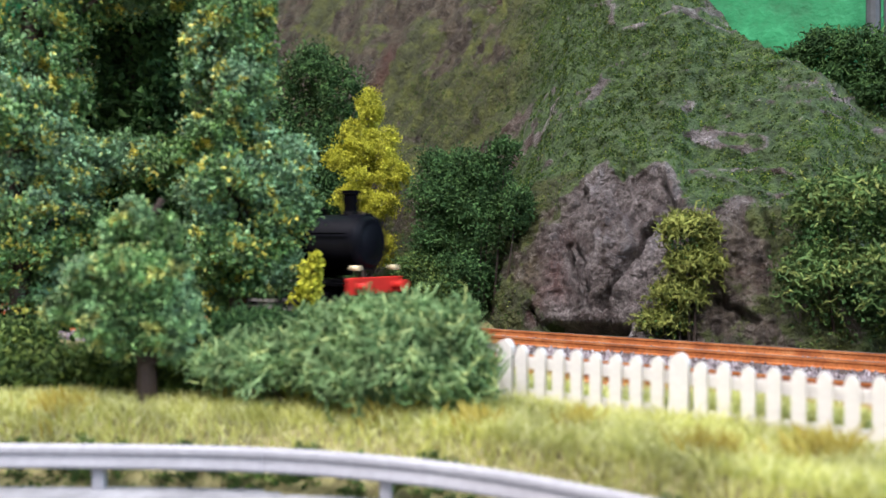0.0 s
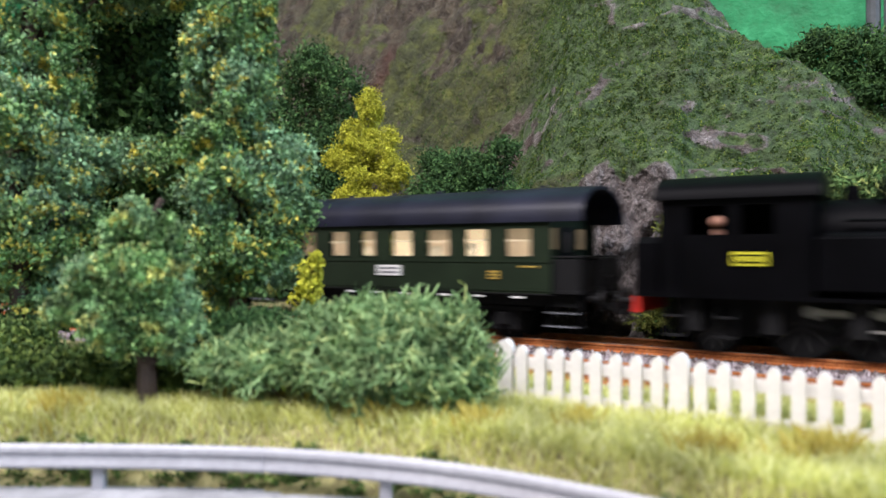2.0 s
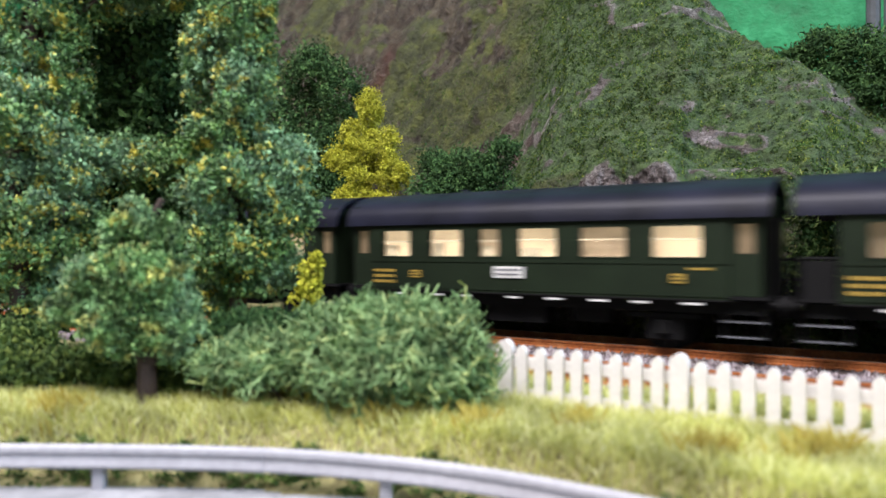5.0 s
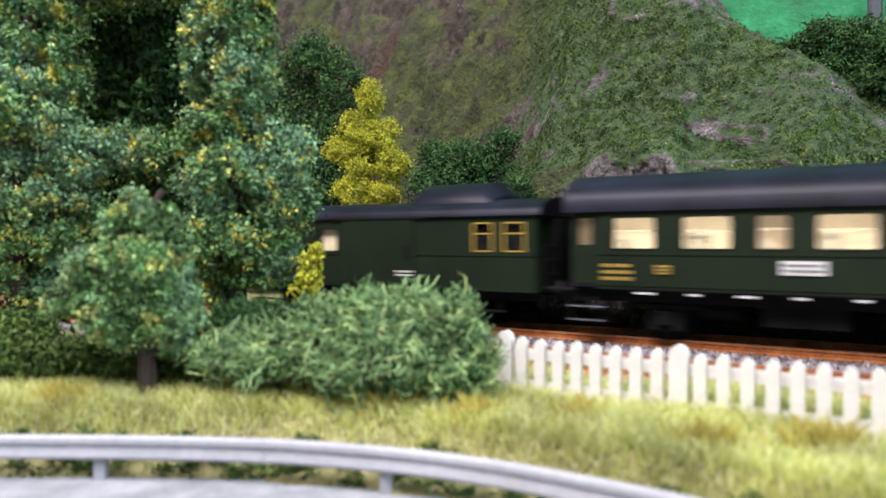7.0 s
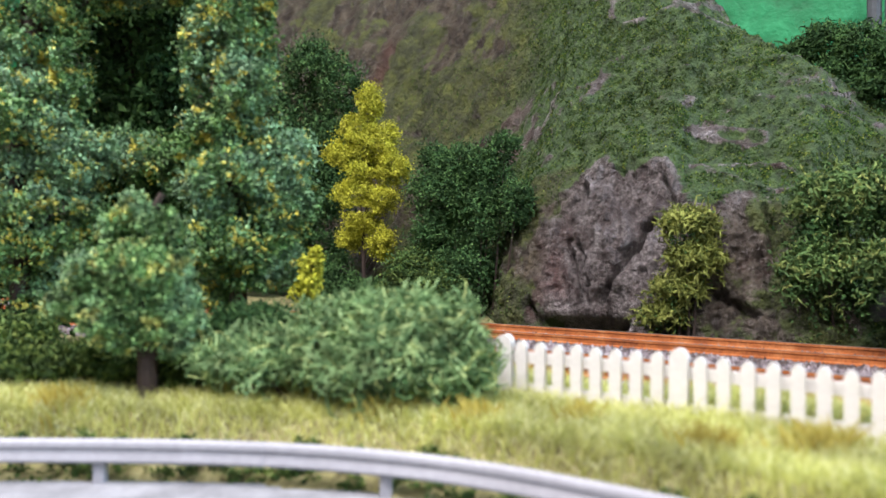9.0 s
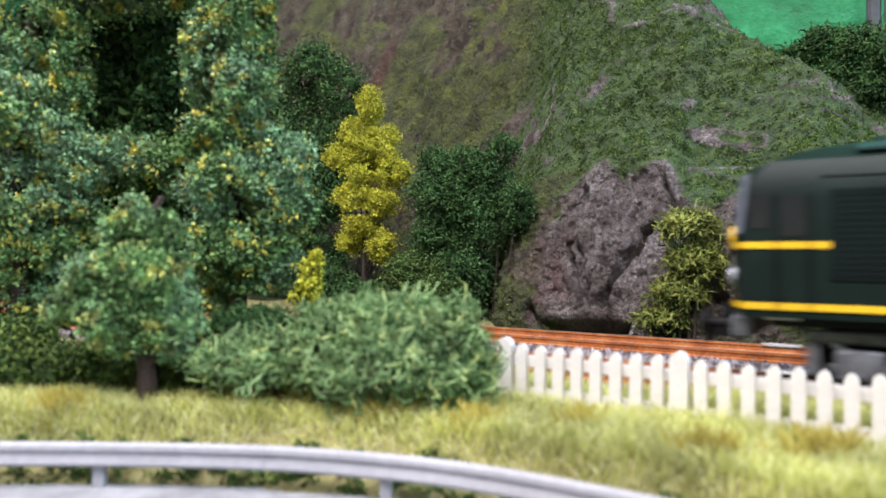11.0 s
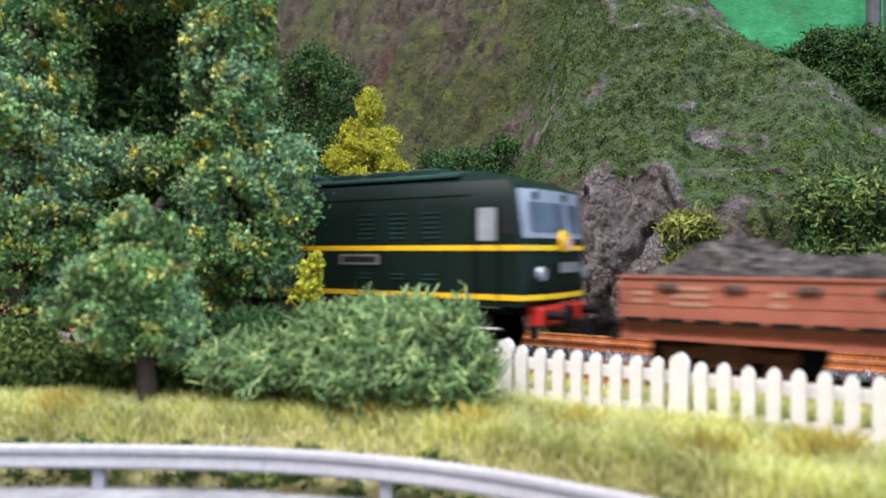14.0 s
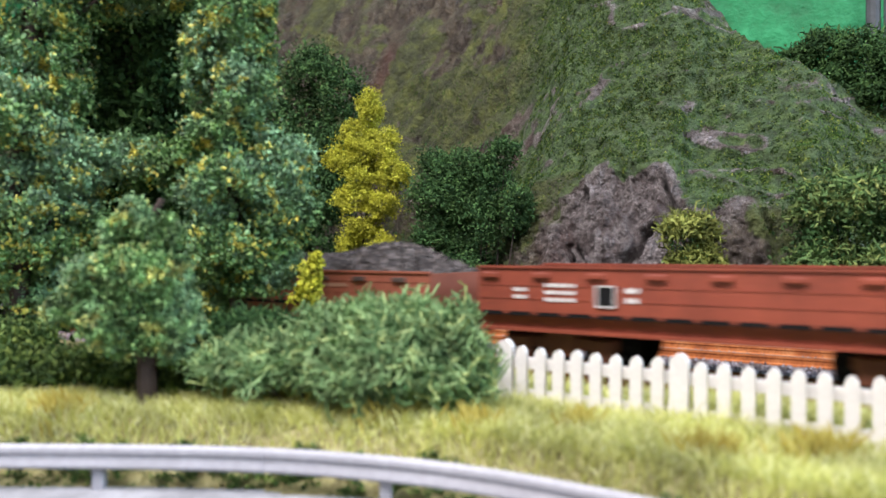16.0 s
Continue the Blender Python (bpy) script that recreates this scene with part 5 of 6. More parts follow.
    box(bm, -61.5, 54, -W, W, 13.6, 14.5)
    box(bm, 40, 55, -13, 13, 14.5, 15.4)
    part("running_board", bm, BLACK, t)
    bm = B()
    for y in (-6, 6):
        box(bm, -54, 53, y - 0.6, y + 0.6, 4, 13.6)
    for x in (-48, -30, -12, 6, 24):
        box(bm, x - 2, x + 2, -14, 14, 5.5, 13.6)
    box(bm, 36, 50, -13.5, -11, 2.0, 4)
    box(bm, 50, 60, -6, 6, 2.5, 4.5)
    for sgn in (-1, 1):
        nose = [bm.verts.new(p) for p in ((56, sgn * 14, 2.2), (68, sgn * 0.6, 2.0), (67, sgn * 0.6, 7.4), (55, sgn * 14, 7.4), (54.4, sgn * 14, 2.2), (66.4, sgn * 0.6, 2.0), (65.4, sgn * 0.6, 7.4), (53.6, sgn * 14, 7.4))]
        for q in ((0, 1, 2, 3), (4, 5, 6, 7), (0, 1, 5, 4), (3, 2, 6, 7), (0, 3, 7, 4), (1, 2, 6, 5)):
            bm.faces.new([nose[i] for i in q])
    part("frame", bm, DARK, t)
    bm = B()
    for sgn in (-1, 1):
        cyl(bm, (35, sgn * 13.2, 8.2), (47, sgn * 13.2, 8.2), 4.0, 4.0, 16)
        cyl(bm, (36, sgn * 12.5, 13), (46, sgn * 12.5, 13), 2.4, 2.4, 12)
        cyl(bm, (33, sgn * 13.2, 8.2), (35, sgn * 13.2, 8.2), 1.3, 1.3, 8)
    part("cylinder", bm, BLACK, t)
    for x in (-24, -9.5, 5, 19.5):
        wheelset(t, x, 7.6, "p", DARK)
    for x in (-44, 40):
        wheelset(t, x, 5.0, "p", DARK)
    for sgn, ph in ((-1, 0.0), (1, 90.0)):
        bm = B()
        box(bm, -25.5, 21, -0.4, 0.4, -0.7, 0.7)
        for x in (-24, -9.5, 5, 19.5):
            cyl(bm, (x, -0.7, 0), (x, 0.7, 0), 1.5, 1.5, 12)
        rod = part("coupling_rod", bm, ROD, t, "grey steel coupling rod")
        RODS.append((rod, sgn * 11.2, 7.6, 4.0, ph))
        bm = B()
        box(bm, 4, 32, -0.35, 0.35, -0.6, 0.6)
        rod = part("connecting_rod", bm, ROD, t, "grey steel connecting rod")
        RODS.append((rod, sgn * 12.4, 8.2, 3.0, ph))
    bm = B()
    for sgn in (-1, 1):
        box(bm, 22, 35, sgn * 12.4, sgn * 13.4, 10.6, 11.2)
        box(bm, 22, 35, sgn * 12.4, sgn * 13.4, 5.4, 6.0)
        box(bm, 28.4, 29.8, sgn * 12.4, sgn * 13.6, 4.6, 15)
        box(bm, 25, 30, sgn * 13.4, sgn * 13.8, 4.4, 5.2)
        cyl(bm, (16, sgn * 13.4, 13.2), (30, sgn * 13.4, 14.9), 0.5, 0.5, 6)
        cyl(bm, (4, sgn * 13.2, 10.5), (19, sgn * 13.4, 13.0), 0.4, 0.4, 6)
    part("slide_bar", bm, ROD, t)
    bm = B()
    box(bm, 54, 55.6, -14.5, 14.5, 10.4, 16.2, 0.3)
    beam = part("buffer_beam", bm, RED, t, "bright red front buffer beam")
    bm = B()
    for y in (-10, 10):
        cyl(bm, (55.6, y, 13.2), (59.5, y, 13.2), 1.3, 1.1, 12)
    part("buffer_housing", bm, RED, beam)
    bm = B()
    for y in (-10, 10):
        cyl(bm, (59.5, y, 13.2), (60.3, y, 13.2), 2.1, 2.1, 16)
    part("buffer_head", bm, RED, beam)
    bm = B()
    for y in (-10.5, 10.5):
        cyl(bm, (53.2, y, 19.4), (56.2, y, 19.4), 0.85, 0.95, 16)
    part("headlamp", bm, LAMP_WHITE, t, "small white headlamps")
    bm = B()
    box(bm, -62.6, -61, -14.5, 14.5, 9.4, 13.6)
    part("rear_buffer_beam", bm, RED, t)
    buffers(t, -62.6, -1)
    bm = B()
    box(bm, -38.2, -30.6, -W - 0.35, -W, 21.6, 24.8)
    plate = part("number_plate", bm, LEMON, t, "yellow plate with dark bars")
    bm = B()
    box(bm, -37.7, -31.1, -W - 0.45, -W - 0.3, 22.1, 24.3)
    part("plate_field", bm, BLACK, plate)
    bm = B()
    for k in range(5):
        box(bm, -37.1 + k * 1.2, -36.3 + k * 1.2, -W - 0.55, -W - 0.42, 22.6, 23.8)
    part("plate_bar", bm, LEMON, plate)
    for sgn in (-1, 1):
        for x in (-52, -40, 30, 51):
            bm = B()
            box(bm, x - 2.4, x + 2.4, sgn * 13.6, sgn * 16.2, 4.0, 4.5)
            box(bm, x - 2.4, x + 2.4, sgn * 14.2, sgn * 16.2, 8.8, 9.3)
            for q in (-2.2, 2.2):
                box(bm, x + q - 0.2, x + q + 0.2, sgn * 14.2, sgn * 14.7, 4.0, 13.6)
            part("footstep", bm, DARK, t)
        bm = B()
        for x in (-55.9, -50.6, -22.0):
            cyl(bm, (x, sgn * 17.0, 16), (x, sgn * 17.0, 30), 0.22, 0.22, 6)
        part("handrail", bm, BLACK, t)
        bm = B()
        for k in range(9):
            for z in (17, 21, 25.8):
                bmesh.ops.create_icosphere(bm, subdivisions=1, radius=0.22, matrix=Matrix.Translation((-15 + k * 4.2, sgn * 16.5, z)))
        part("rivet", bm, BLACK, t)
        bm = B()
        cyl(bm, (20, sgn * 12.6, 17), (27, sgn * 12.6, 17), 2.2, 2.2, 14)
        cyl(bm, (22, sgn * 12.6, 19), (22, sgn * 12.6, 23.5), 1.1, 1.1, 10)
        part("air_pump", bm, BLACK, t)
        bm = B()
        loft(bm, [(sgn * 10.2, 28.3), (sgn * 15.6, 28.3), (sgn * 14.8, 28.9), (sgn * 10.2, 29.4)], [(-19, 1, 1, 0), (19, 1, 1, 0)])
        part("tank_top", bm, BLACK, t)
        bm = B()
        box(bm, -14, 4, sgn * 11.8, sgn * 12.6, 6.8, 7.4)
        box(bm, 8, 18, sgn * 12.6, sgn * 13.2, 8.8, 9.6)
        box(bm, 26, 36, sgn * 13.4, sgn * 14.0, 7.6, 8.8)
        part("valve_gear", bm, ROD, t)
    bm = B()
    for sgn in (-1, 1):
        cyl(bm, (-15, sgn * 10.6, 32), (50, sgn * 10.6, 31), 0.35, 0.35, 6)
        cyl(bm, (10, sgn * 10.3, 27), (34, sgn * 10.9, 24), 0.5, 0.5, 6)
        box(bm, 22, 34, sgn * 10, sgn * 14.5, 16, 22, 0.5)
    part("pipework", bm, BLACK, t)
    return t


steam = steam_loco()


# ---- diesel locomotive ----
def diesel_reach(y, z):
    """How far the ends reach: an upright bowed face, and a cab roof that slopes back."""
    return 79.6 - 0.13 * max(0.0, z - 27) - 3.6 * (min(abs(y), 17.2) / 17.2) ** 3 - 0.95 * max(0.0, z - 38.0) ** 1.65


def nose_path(z, off, steps=18, sgn=1):
    out = []
    for i in range(steps + 1):
        y = -17.2 + 34.4 * i / steps
        out.append((sgn * (diesel_reach(y, z) + off), y * (1 + off / 17.2)))
    return out


def band(bm, path, z0, z1, thick=0.2):
    a = [(bm.verts.new((x, y, z0)), bm.verts.new((x, y, z1))) for x, y in path]
    for (p, q), (r, s) in zip(a, a[1:]):
        bm.faces.new((p, r, s, q))




def diesel_loco():
    t = thing("diesel_locomotive", "bottle-green diesel locomotive with yellow lining", "diesel locomotive")
    prof = [(-17.0, 13.4), (-17.2, 20), (-17.2, 33), (-16.6, 37.0), (-15.0, 40.2), (-12.6, 41.0), (-11.4, 42.3), (-7, 43.4), (0, 43.8),
            (7, 43.4), (11.4, 42.3), (12.6, 41.0), (15.0, 40.2), (16.6, 37.0), (17.2, 33), (17.2, 20), (17.0, 13.4)]
    ts = [-1, -0.98, -0.94, -0.88, -0.8, -0.4, 0, 0.4, 0.8, 0.88, 0.94, 0.98, 1]
    bm = B()
    rings = [[bm.verts.new((k * diesel_reach(y, z), y, z)) for y, z in prof] for k in ts]
    n = len(prof)
    for a, b in zip(rings, rings[1:]):
        for i in range(n):
            bm.faces.new((a[i], a[(i + 1) % n], b[(i + 1) % n], b[i]))
    for ring, sg in ((rings[0], -1), (rings[-1], 1)):
        prev = ring
        for f in (0.85, 0.65, 0.4, 0.15):
            cur = [bm.verts.new((sg * diesel_reach(y * f, 28 + (z - 28) * f), y * f, 28 + (z - 28) * f)) for y, z in prof]
            for i in range(n):
                bm.faces.new((prev[i], prev[(i + 1) % n], cur[(i + 1) % n], cur[i]))
            prev = cur
        bm.faces.new(prev)
    body = part("body", bm, DIESEL, t, smooth=True)
    bm = B()
    loft(bm, [(-11.2, 42.4), (-7, 43.6), (0, 44.0), (7, 43.6), (11.2, 42.4)], [(-59, 1, 1, 43), (59, 1, 1, 43)])
    for x in (-38, -26, -14, 10, 22, 34, 46):
        box(bm, x - 4.5, x + 4.5, -8.5, 8.5, 43.0, 44.5, 0.3)
    for x in (-52, -2):
        cyl(bm, (x, 0, 43.5), (x, 0, 44.9), 5.5, 5.0, 20)
    part("roof_hatch", bm, DIESEL_ROOF, t, "dull green roof panels")
    bm = B()
    for sgn in (-1, 1):
        box(bm, -64, 64, sgn * 15.8, sgn * 16.75, 37.0, 37.25)
    part("gutter", bm, DIESEL, t)
    # black strips stand in for the shadow line under the roof overhang
    bm = B()
    for sgn in (-1, 1):
        box(bm, -59, 59, sgn * 11.9, sgn * 12.9, 40.9, 41.3)
    part("roof_shadow_strip", bm, DARK, t, "dark strip painted as the shadow line under the roof panels")
    bm = B()
    for sgn in (-1, 1):
        loft(bm, [(sgn * 10.5, 42.3), (sgn * 13.6, 41.5), (sgn * 13.6, 41.9), (sgn * 10.5, 42.9)], [(-59, 1, 1, 0), (59, 1, 1, 0)])
    part("roof_edge", bm, DIESEL_ROOF, t)
    up, low = (25.15, 26.3), (14.75, 15.9)
    for z0, z1 in (up, low):
        bm = B()
        for sg in (-1, 1):
            band(bm, nose_path((z0 + z1) / 2, 0.12, sgn=sg), z0, z1)
        for sd in (-1, 1):
            segs = [(-76, -62.6), (-42, 76)] if z0 > 20 else [(-76, 76)]
            for a, b in segs:
                box(bm, a, b, sd * 17.15, sd * 17.35, z0, z1)
        part("yellow_band", bm, YELLOW, t, "bright yellow lining band")
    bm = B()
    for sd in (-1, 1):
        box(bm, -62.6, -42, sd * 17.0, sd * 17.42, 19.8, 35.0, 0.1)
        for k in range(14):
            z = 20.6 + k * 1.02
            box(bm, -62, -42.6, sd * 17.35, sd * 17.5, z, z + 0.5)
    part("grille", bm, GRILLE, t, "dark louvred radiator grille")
    bm = B()
    for x in (34, 43, 52):
        for k in range(6):
            z = 27.8 + k * 1.1
            box(bm, x, x + 4.6, -17.4, -17.1, z, z + 0.4)
        for k in range(2):
            box(bm, x, x + 4, -17.4, -17.1, 18.6 + k * 1.0, 19.0 + k * 1.0)
    part("louvre", bm, DIESEL_ROOF, t)
    for x in (-9.6, 5.9):
        bm = B()
        cyl(bm, (x, -17.1, 30.6), (x, -17.5, 30.6), 2.2, 2.2, 20)
        rim = part("porthole", bm, DIESEL, t)
        bm = B()
        cyl(bm, (x, -17.4, 30.6), (x, -17.6, 30.6), 1.7, 1.7, 20)
        part("pane", bm, DARK, rim)
    for a, b in ((-70.2, -66.2), (66.2, 70.6)):
        bm = B()
        box(bm, a, b, -17.35, -17.15, 27.2, 34.2, 0.05)
        part("cab_window", bm, MILKY if a > 0 else SCREEN, t, "pale side window of the cab" if a > 0 else "dark side window of the cab")
        bm = B()
        for x in (a - 0.6, b + 0.6):
            box(bm, x - 0.12, x + 0.12, -17.5, -17.2, 15, 34.6)
            cyl(bm, (x, -17.8, 16), (x, -17.8, 25), 0.2, 0.2, 6)
        part("door_seam", bm, DARK, t)
    for a, b in ((-75.2, -71.8), (71.8, 75.2)):
        bm = B()
        box(bm, a, b, -17.3, -17.1, 28.6, 34.6, 0.05)
        part("quarter_window", bm, SCREEN, t, "dark quarter window beside the cab door")
    for sg in (-1, 1):
        bm = B()
        grid = [[bm.verts.new((sg * (diesel_reach(y, z) + 0.12), y, z)) for y in np.linspace(-16.4, 16.4, 13)] for z in np.linspace(27.8, 38.2, 6)]
        for r0, r1 in zip(grid, grid[1:]):
            for i in range(12):
                bm.faces.new((r0[i], r0[i + 1], r1[i + 1], r1[i]))
        bmesh.ops.solidify(bm, geom=bm.faces[:], thickness=0.3)
        surround = part("window_surround", bm, SILVER, t, "pale blue-grey windscreen surround")
        bm = B()
        for y in (-12.0, 0.0, 12.0):
            x = diesel_reach(y, 37)
            cyl(bm, (sg * (x - 0.4), y, 36.8), (sg * (x + 0.5), y, 36.8), 0.9, 0.9, 12)
        part("marker_lamp", bm, SCREEN, surround)
        for y0, y1 in ((-14.2, -1.4), (1.4, 14.2)):
            bm = B()
            grid = [[bm.verts.new((sg * (diesel_reach(y, z) + 0.32), y, z)) for y in np.linspace(y0, y1, 7)] for z in np.linspace(29.2, 35.4, 5)]
            for r0, r1 in zip(grid, grid[1:]):
                for i in range(6):
                    bm.faces.new((r0[i], r0[i + 1], r1[i + 1], r1[i]))
            bmesh.ops.solidify(bm, geom=bm.faces[:], thickness=0.25)
            part("windscreen", bm, GLAZE, t, "grey-blue windscreen")
        bm = B()
        for y in (-11.5, 11.5):
            x = diesel_reach(y, 20)
            cyl(bm, (sg * (x - 0.5), y, 20.2), (sg * (x + 0.5), y, 20.2), 1.7, 1.5, 16)
        part("headlamp", bm, MILKY, t, "pale headlamp lenses")
        bm = B()
        x = diesel_reach(0, 27)
        cyl(bm, (sg * x, -3, 27.2), (sg * (x + 0.8), -3, 27.2), 2.4, 2.3, 20)
        badge = part("badge", bm, YELLOW, t, "round yellow and pink badge")
        bm = B()
        cyl(bm, (sg * (x + 0.7), -1.4, 26.6), (sg * (x + 1.1), -1.4, 26.6), 1.5, 1.5, 16)
        part("badge_centre", bm, paint("pink_badge", (0.75, 0.35, 0.35), 0.5), badge)
        bm = B()
        for k in range(5):
            box(bm, sg * (x + 0.3), sg * (x + 0.6), -5 + k * 2.1, -3.4 + k * 2.1, 20.3, 22.6)
        part("number_bar", bm, PLATE, t)
        bm = B()
        box(bm, sg * 75.5, sg * 79.0, -12.5, 12.5, 9.0, 13.2, 0.5)
        part("buffer_beam", bm, RED if sg > 0 else BOGIE, t, "red buffer beam" if sg > 0 else "grey buffer beam")
        buffers(t, 79.0 * sg, sg, 11.4)
    bars("name_plate", t, -38.8, -30.0, 21.9, 24.2, -17.55, BLACK, 1, PLATE, 3, "grey plate with dark bars")
    bars("name_plate", t, -3.2, 4.2, 22.0, 23.6, -17.55, BLACK, 1, PLATE, 4, "grey plate with dark bars")
    bars("name_plate", t, 28.4, 40.0, 21.9, 24.3, -17.55, BLACK, 1, PLATE, 5, "grey plate with dark bars")
    bars("cab_lettering", t, -74.5, -71.5, 17.0, 18.8, -17.0, YELLOW, 2, None, 6)
    for cx in (-39.5, 39.5):
        bm = B()
        for sd in (-1, 1):
            box(bm, cx - 27, cx + 27, sd * 11.5, sd * 13.2, 9.0, 11.2, 0.4)
            box(bm, cx - 24, cx + 24, sd * 11.7, sd * 12.8, 4.2, 5.6, 0.3)
            for x in (cx - 26, cx - 12.5, cx + 12.5, cx + 26):
                box(bm, x - 1.0, x + 1.0, sd * 11.8, sd * 13.6, 3.4, 9.4, 0.3)
            for x, dx in ((cx - 23, 5), (cx - 6, -5), (cx + 6, 5), (cx + 23, -5)):
                cyl(bm, (x, sd * 13.0, 9.2), (x + dx, sd * 13.4, 5.2), 0.7, 0.7, 8)
            cyl(bm, (cx - 6, sd * 14.6, 10.2), (cx + 4, sd * 14.6, 10.2), 1.5, 1.5, 12)
            for x in (cx - 19, cx, cx + 19):
                box(bm, x - 3.6, x + 3.6, sd * 12, sd * 14.6, 3.0, 8.2, 0.5)
                cyl(bm, (x, sd * 14.4, 5.6), (x, sd * 15.2, 5.6), 2.0, 1.8, 14)
            for x in (cx - 9.5, cx + 9.5):
                box(bm, x - 4.6, x + 4.6, sd * 12.2, sd * 14.0, 8.0, 12.4, 0.5)
                for q in (-3, 0, 3):
                    cyl(bm, (x + q, sd * 13.4, 4.4), (x + q, sd * 13.4, 9), 1.0, 1.0, 10)
        part("bogie", bm, BOGIE, t, "grey bogie side frame")
        for x in (cx - 19, cx, cx + 19):
            wheelset(t, x, 6.0, "f", DARK)
    bm = B()
    for x in (-7.5, 6.5):
        cyl(bm, (x, -14.5, 7.2), (x, 14.5, 7.2), 5.2, 5.2, 20)
    box(bm, -14, 13, -12, 12, 8, 13.4)
    part("fuel_tank", bm, BOGIE, t, "round grey fuel and air tanks")
    bm = B()
    box(bm, -72, 72, -13, 13, 11.6, 13.6)
    for x in (-70, 68):
        for z in (3.4, 8.0):
            box(bm, x - 3, x + 3, -16.4, -14.6, z, z + 0.5)
    part("underframe", bm, DARK, t)
    for x in (-70, 68):
        for z in (3.9, 8.5, 13.0):
            bm = B()
            box(bm, x - 2.8, x + 2.8, -16.6, -15.6, z, z + 0.25)
            part("step_edge", bm, WHITE, t)
    return t


diesel = diesel_loco()


def rubble(x0, x1, w, z, humps, seed, count):
    """A heap with a lumpy skin and loose pieces."""
    g = np.random.default_rng(seed)
    bm = B()
    nx, ny = 60, 14

    def top(x, y):
        h = sum(a * math.exp(-((x - c) / r) ** 2) for c, r, a in humps)
        edge = min(1.0, (x - x0) / 9, (x1 - x) / 9)
        return z + max(0, edge) * h * (1 - (abs(y) / w) ** 2.2) + 0.5 * noise.noise((x * 0.4, y * 0.4, seed))

    grid = [[bm.verts.new((x0 + (x1 - x0) * i / nx, -w + 2 * w * j / ny, top(x0 + (x1 - x0) * i / nx, -w + 2 * w * j / ny))) for j in range(ny + 1)] for i in range(nx + 1)]
    for i in range(nx):
        for j in range(ny):
            bm.faces.new((grid[i][j], grid[i + 1][j], grid[i + 1][j + 1], grid[i][j + 1]))
    xs_, ys_ = g.uniform(x0 + 1, x1 - 1, count), g.uniform(-w + 0.5, w - 0.5, count)
    c = np.array([(x, y, top(x, y) + 0.2) for x, y in zip(xs_, ys_)])
    base = np.array([(1, 0, -0.4), (-0.5, 0.87, -0.4), (-0.5, -0.87, -0.4), (0, 0, 0.9)])
    r = g.uniform(0.4, 1.1, (count, 1, 1))
    v = (c[:, None, :] + r * (base[None] + g.normal(size=(count, 4, 3)) * 0.3)).reshape(-1, 3)
    k = np.arange(count)[:, None] * 4
    f = np.concatenate([k + np.array([q]) for q in ((0, 1, 3), (1, 2, 3), (2, 0, 3))])
    return bm, v, f


PALE_INK = paint("faded_lettering", (0.42, 0.24, 0.16), 0.6)


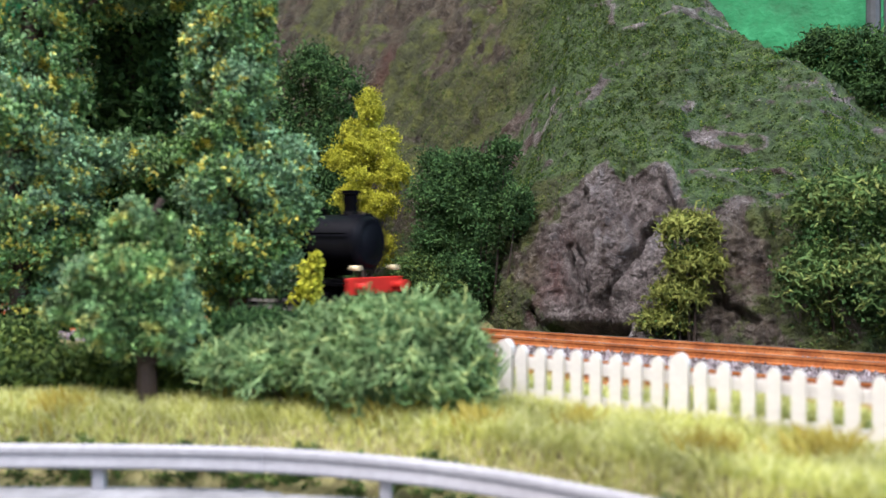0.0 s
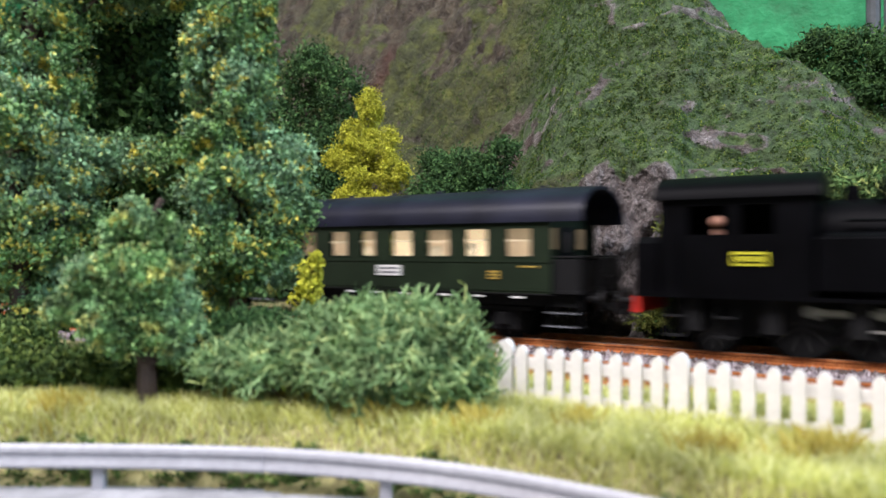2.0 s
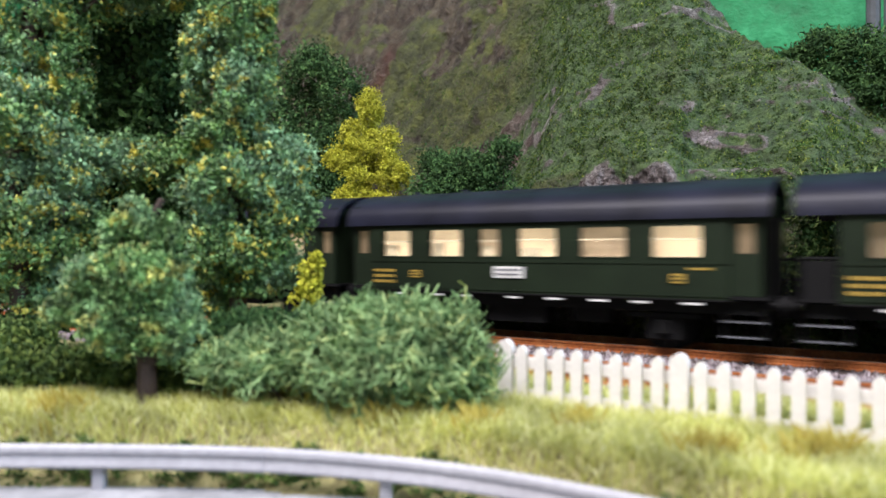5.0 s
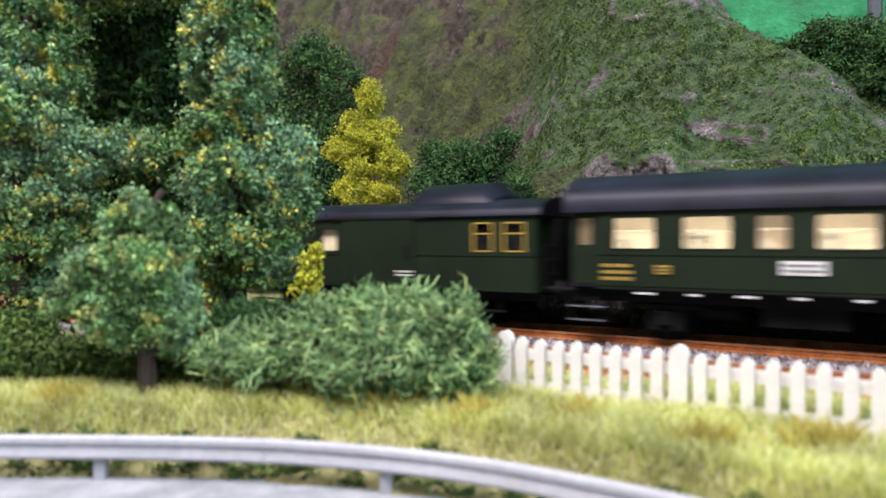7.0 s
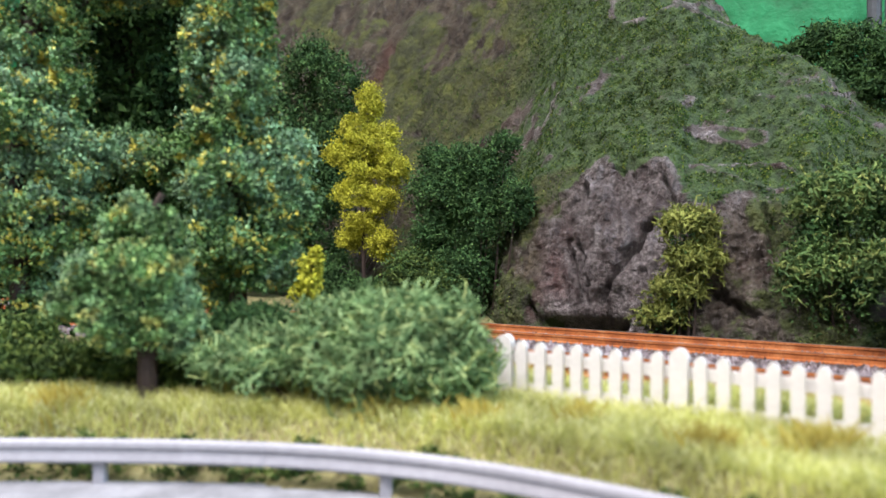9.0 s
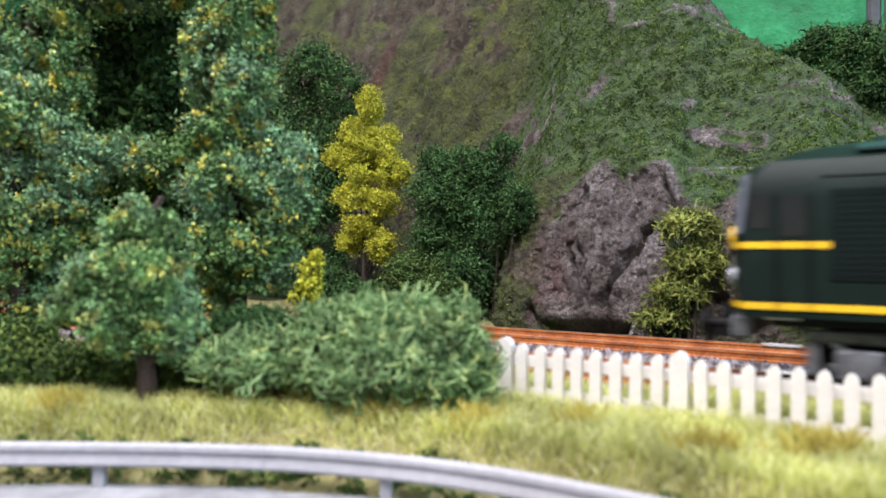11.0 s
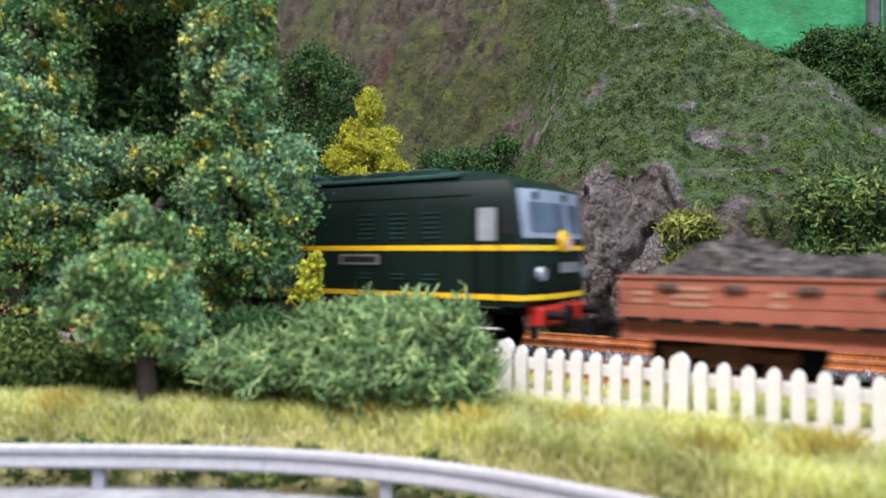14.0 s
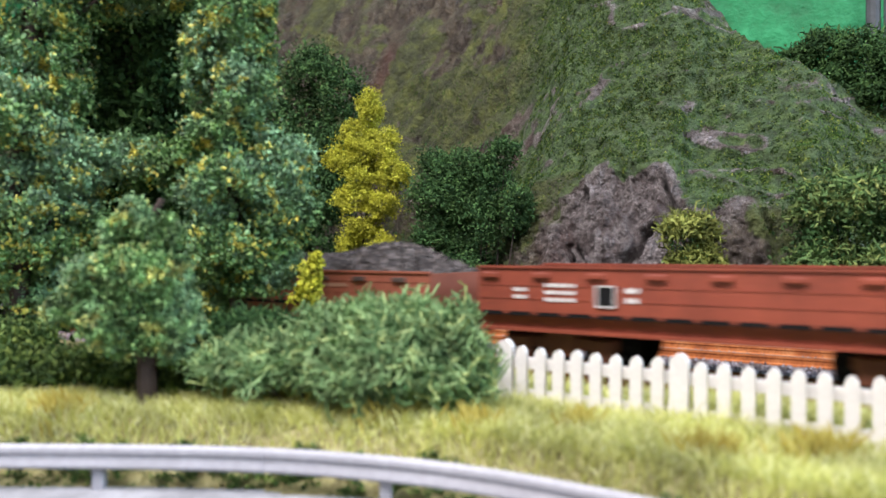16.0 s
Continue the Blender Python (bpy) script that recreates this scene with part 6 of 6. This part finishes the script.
def wagon(label, material, humps, seed, ink, z1, L):
    t = thing("open_wagon", label, "freight wagon", "wagons of the freight train")
    W = 17.0
    z0 = 12.8
    for sd in (-1, 1):
        bm = B()
        box(bm, -L, L, sd * (W - 0.7), sd * W, z0, z1)
        side = part("side_board", bm, material, t)
        for z in (15.4, 18.1):
            bm = B()
            box(bm, -L, L, sd * W, sd * (W + 0.12), z - 0.1, z + 0.1)
            part("plank_seam", bm, material, side)
        bm = B()
        box(bm, -L, L, sd * (W - 0.9), sd * (W + 0.35), z1 + 0.02, z1 + 0.5)
        part("top_rail", bm, material, side)
        for k in range(9):
            x = -46 + 11.6 * k
            if abs(x) > L - 2:
                continue
            bm = B()
            box(bm, x - 1.9, x + 1.9, sd * (W + 0.75), sd * (W + 0.1), z1 - 2.0, z1 - 0.9, 0.15)
            part("hinge_bracket", bm, SLEEPER if humps else material, side)
    for sg in (-1, 1):
        bm = B()
        box(bm, sg * (L - 0.8), sg * L, -W + 0.75, W - 0.75, z0, z1)
        part("end_board", bm, material, t)
    bm = B()
    box(bm, -L, L, -W, W, z0 - 0.6, z0 - 0.02)
    part("floor", bm, material, t)
    bm = B()
    for sd in (-1, 1):
        loft(bm, [(sd * 15.2, 8.6), (sd * 16.3, 8.6), (sd * 16.3, 9.3), (sd * 15.5, 9.3), (sd * 15.5, 11.2), (sd * 16.3, 11.2), (sd * 16.3, 12.0), (sd * 15.2, 12.0)], [(-L, 1, 1, 0), (L, 1, 1, 0)])
    box(bm, -L, -L + 2, -15, 15, 8.6, 12)
    box(bm, L - 2, L, -15, 15, 8.6, 12)
    part("underframe", bm, material, t)
    for k in range(int(L / 3.2)):
        x = -L + 3.4 + 6.4 * k
        bm = B()
        box(bm, x - 2.6, x + 2.6, -17.1, -16.4, 11.9, 12.7)
        part("floor_catch", bm, DARK, t)
    for cx in ((-32, 32) if L > 45 else (-25, 25)):
        bm = B()
        for sd in (-1, 1):
            box(bm, cx - 12, cx + 12, sd * 10.8, sd * 12.4, 5.0, 7.6, 0.4)
            for x in (cx - 9, cx + 9):
                box(bm, x - 2.4, x + 2.4, sd * 11, sd * 13.2, 2.6, 7.4, 0.4)
            box(bm, cx - 3.4, cx + 3.4, sd * 11, sd * 13.0, 3.4, 8.6, 0.4)
        box(bm, cx - 4, cx + 4, -10, 10, 6, 9)
        part("bogie", bm, BROWN, t, "rusty brown bogie frame")
        for x in (cx - 9, cx + 9):
            wheelset(t, x, 5.4, "f", DARK)
    for sg in (-1, 1):
        buffers(t, sg * L, sg, 11)
    bars("wagon_lettering", t, -40.6, -37.6, 15.4, 17.6, -W - 0.15, ink, 2, None, seed)
    bars("wagon_lettering", t, -33.6, -27.2, 15.0, 18.6, -W - 0.15, ink, 3, None, seed + 1)
    if not humps:
        bm = B()
        box(bm, -22.9, -18.9, -W - 0.3, -W, 14.2, 18.4)
        board = part("data_board", bm, DARK, t, "dark board in a pale border")
        bm = B()
        for x in (-22.9, -19.2):
            box(bm, x, x + 0.3, -W - 0.4, -W - 0.28, 14.2, 18.4)
        for z in (14.2, 18.15):
            box(bm, -22.9, -18.9, -W - 0.4, -W - 0.28, z, z + 0.25)
        part("border", bm, ink, board)
    bars("wagon_lettering", t, -17, -14.4, 15.2, 18.0, -W - 0.15, ink, 2, None, seed + 2)
    if humps:
        bars("wagon_lettering", t, 9, 20, 16.6, 17.4, -W - 0.15, ink, 1, None, seed + 4)
    if humps:
        bm, v, f = rubble(-L + 1, L - 1, W - 1, 19.4, humps, seed, 3000)
        part("load", bm, COAL, t, "dark grey heaped rubble load")
        arrays("rubble", v, f, COAL, t)
    else:
        bm = B()
        box(bm, -L + 1, L - 1, -W + 1, W - 1, 15, 16)
        part("load", bm, SLEEPER, t)
    return t


wagon_1 = wagon("faded red-brown low wagon heaped with dark rubble", WAGON_PALE, [(-26, 13, 7.4), (-2, 12, 3.2), (22, 15, 7.2)], 5, PALE_INK, 20.0, 43.6)
wagon_2 = wagon("red-brown low-sided wagon with white lettering", WAGON, [], 9, WHITE, 21.6, 49.0)


# ---- what moves ----
P_T = [0.0, 0.3, 0.6, 0.9, 1.2, 1.5, 2.0, 2.4, 3.5, 4.0, 6.5, 8.0, 9.0, 16.0]
P_S = [-207.0, -174.0, -141.0, -108.0, -77.0, -47.0, 5.0, 47.5, 162.5, 213.5, 465.0, 623.5, 728.0, 1458.0]
F_T = [0.0, 11.5, 12.0, 12.5, 13.0, 13.5, 14.0, 14.5, 15.0, 16.0]
F_S = [766.0, 20.8, -11.2, -43.2, -75.6, -108.4, -142.0, -176.2, -208.4, -272.2]


def p_dist(t):
    return float(np.interp(t, P_T, P_S))


def f_dist(t):
    return float(np.interp(t, F_T, F_S))


def motions():
    times = [k * 0.5 for k in range(33)]
    for ob, off in ((steam, 0.0), (coach_1, -138.0), (coach_2, -271.5), (coach_3, -401.5), (coach_4, -531.0), (van, -662.0)):
        walk(ob, [(t, on_track(FAR_P, p_dist(t) + off)) for t in sorted(set(times + P_T))])
    for ob, off in ((diesel, 0.0), (wagon_1, 140.6), (wagon_2, 245.5)):
        walk(ob, [(t, on_track(NEAR_P, f_dist(t) + off)) for t in sorted(set(times + F_T))])
    fine = [k / 15.0 for k in range(241)]
    for w, x, r, train in WHEELS:
        dist = p_dist if train == "p" else f_dist
        walk(w, [(t, pose(x * MM, 0, r * MM, 0, math.degrees(dist(t) / r) % 360.0, 0)) for t in fine])
    for rod, y, z, crank, ph in RODS:
        rows = []
        for t in fine:
            a = p_dist(t) / 7.6 + radians(ph)
            rows.append((t, pose(crank * math.sin(a) * MM, y * MM, (z + crank * math.cos(a) * (1.0 if crank > 3.5 else 0.4)) * MM)))
        walk(rod, rows)


motions()
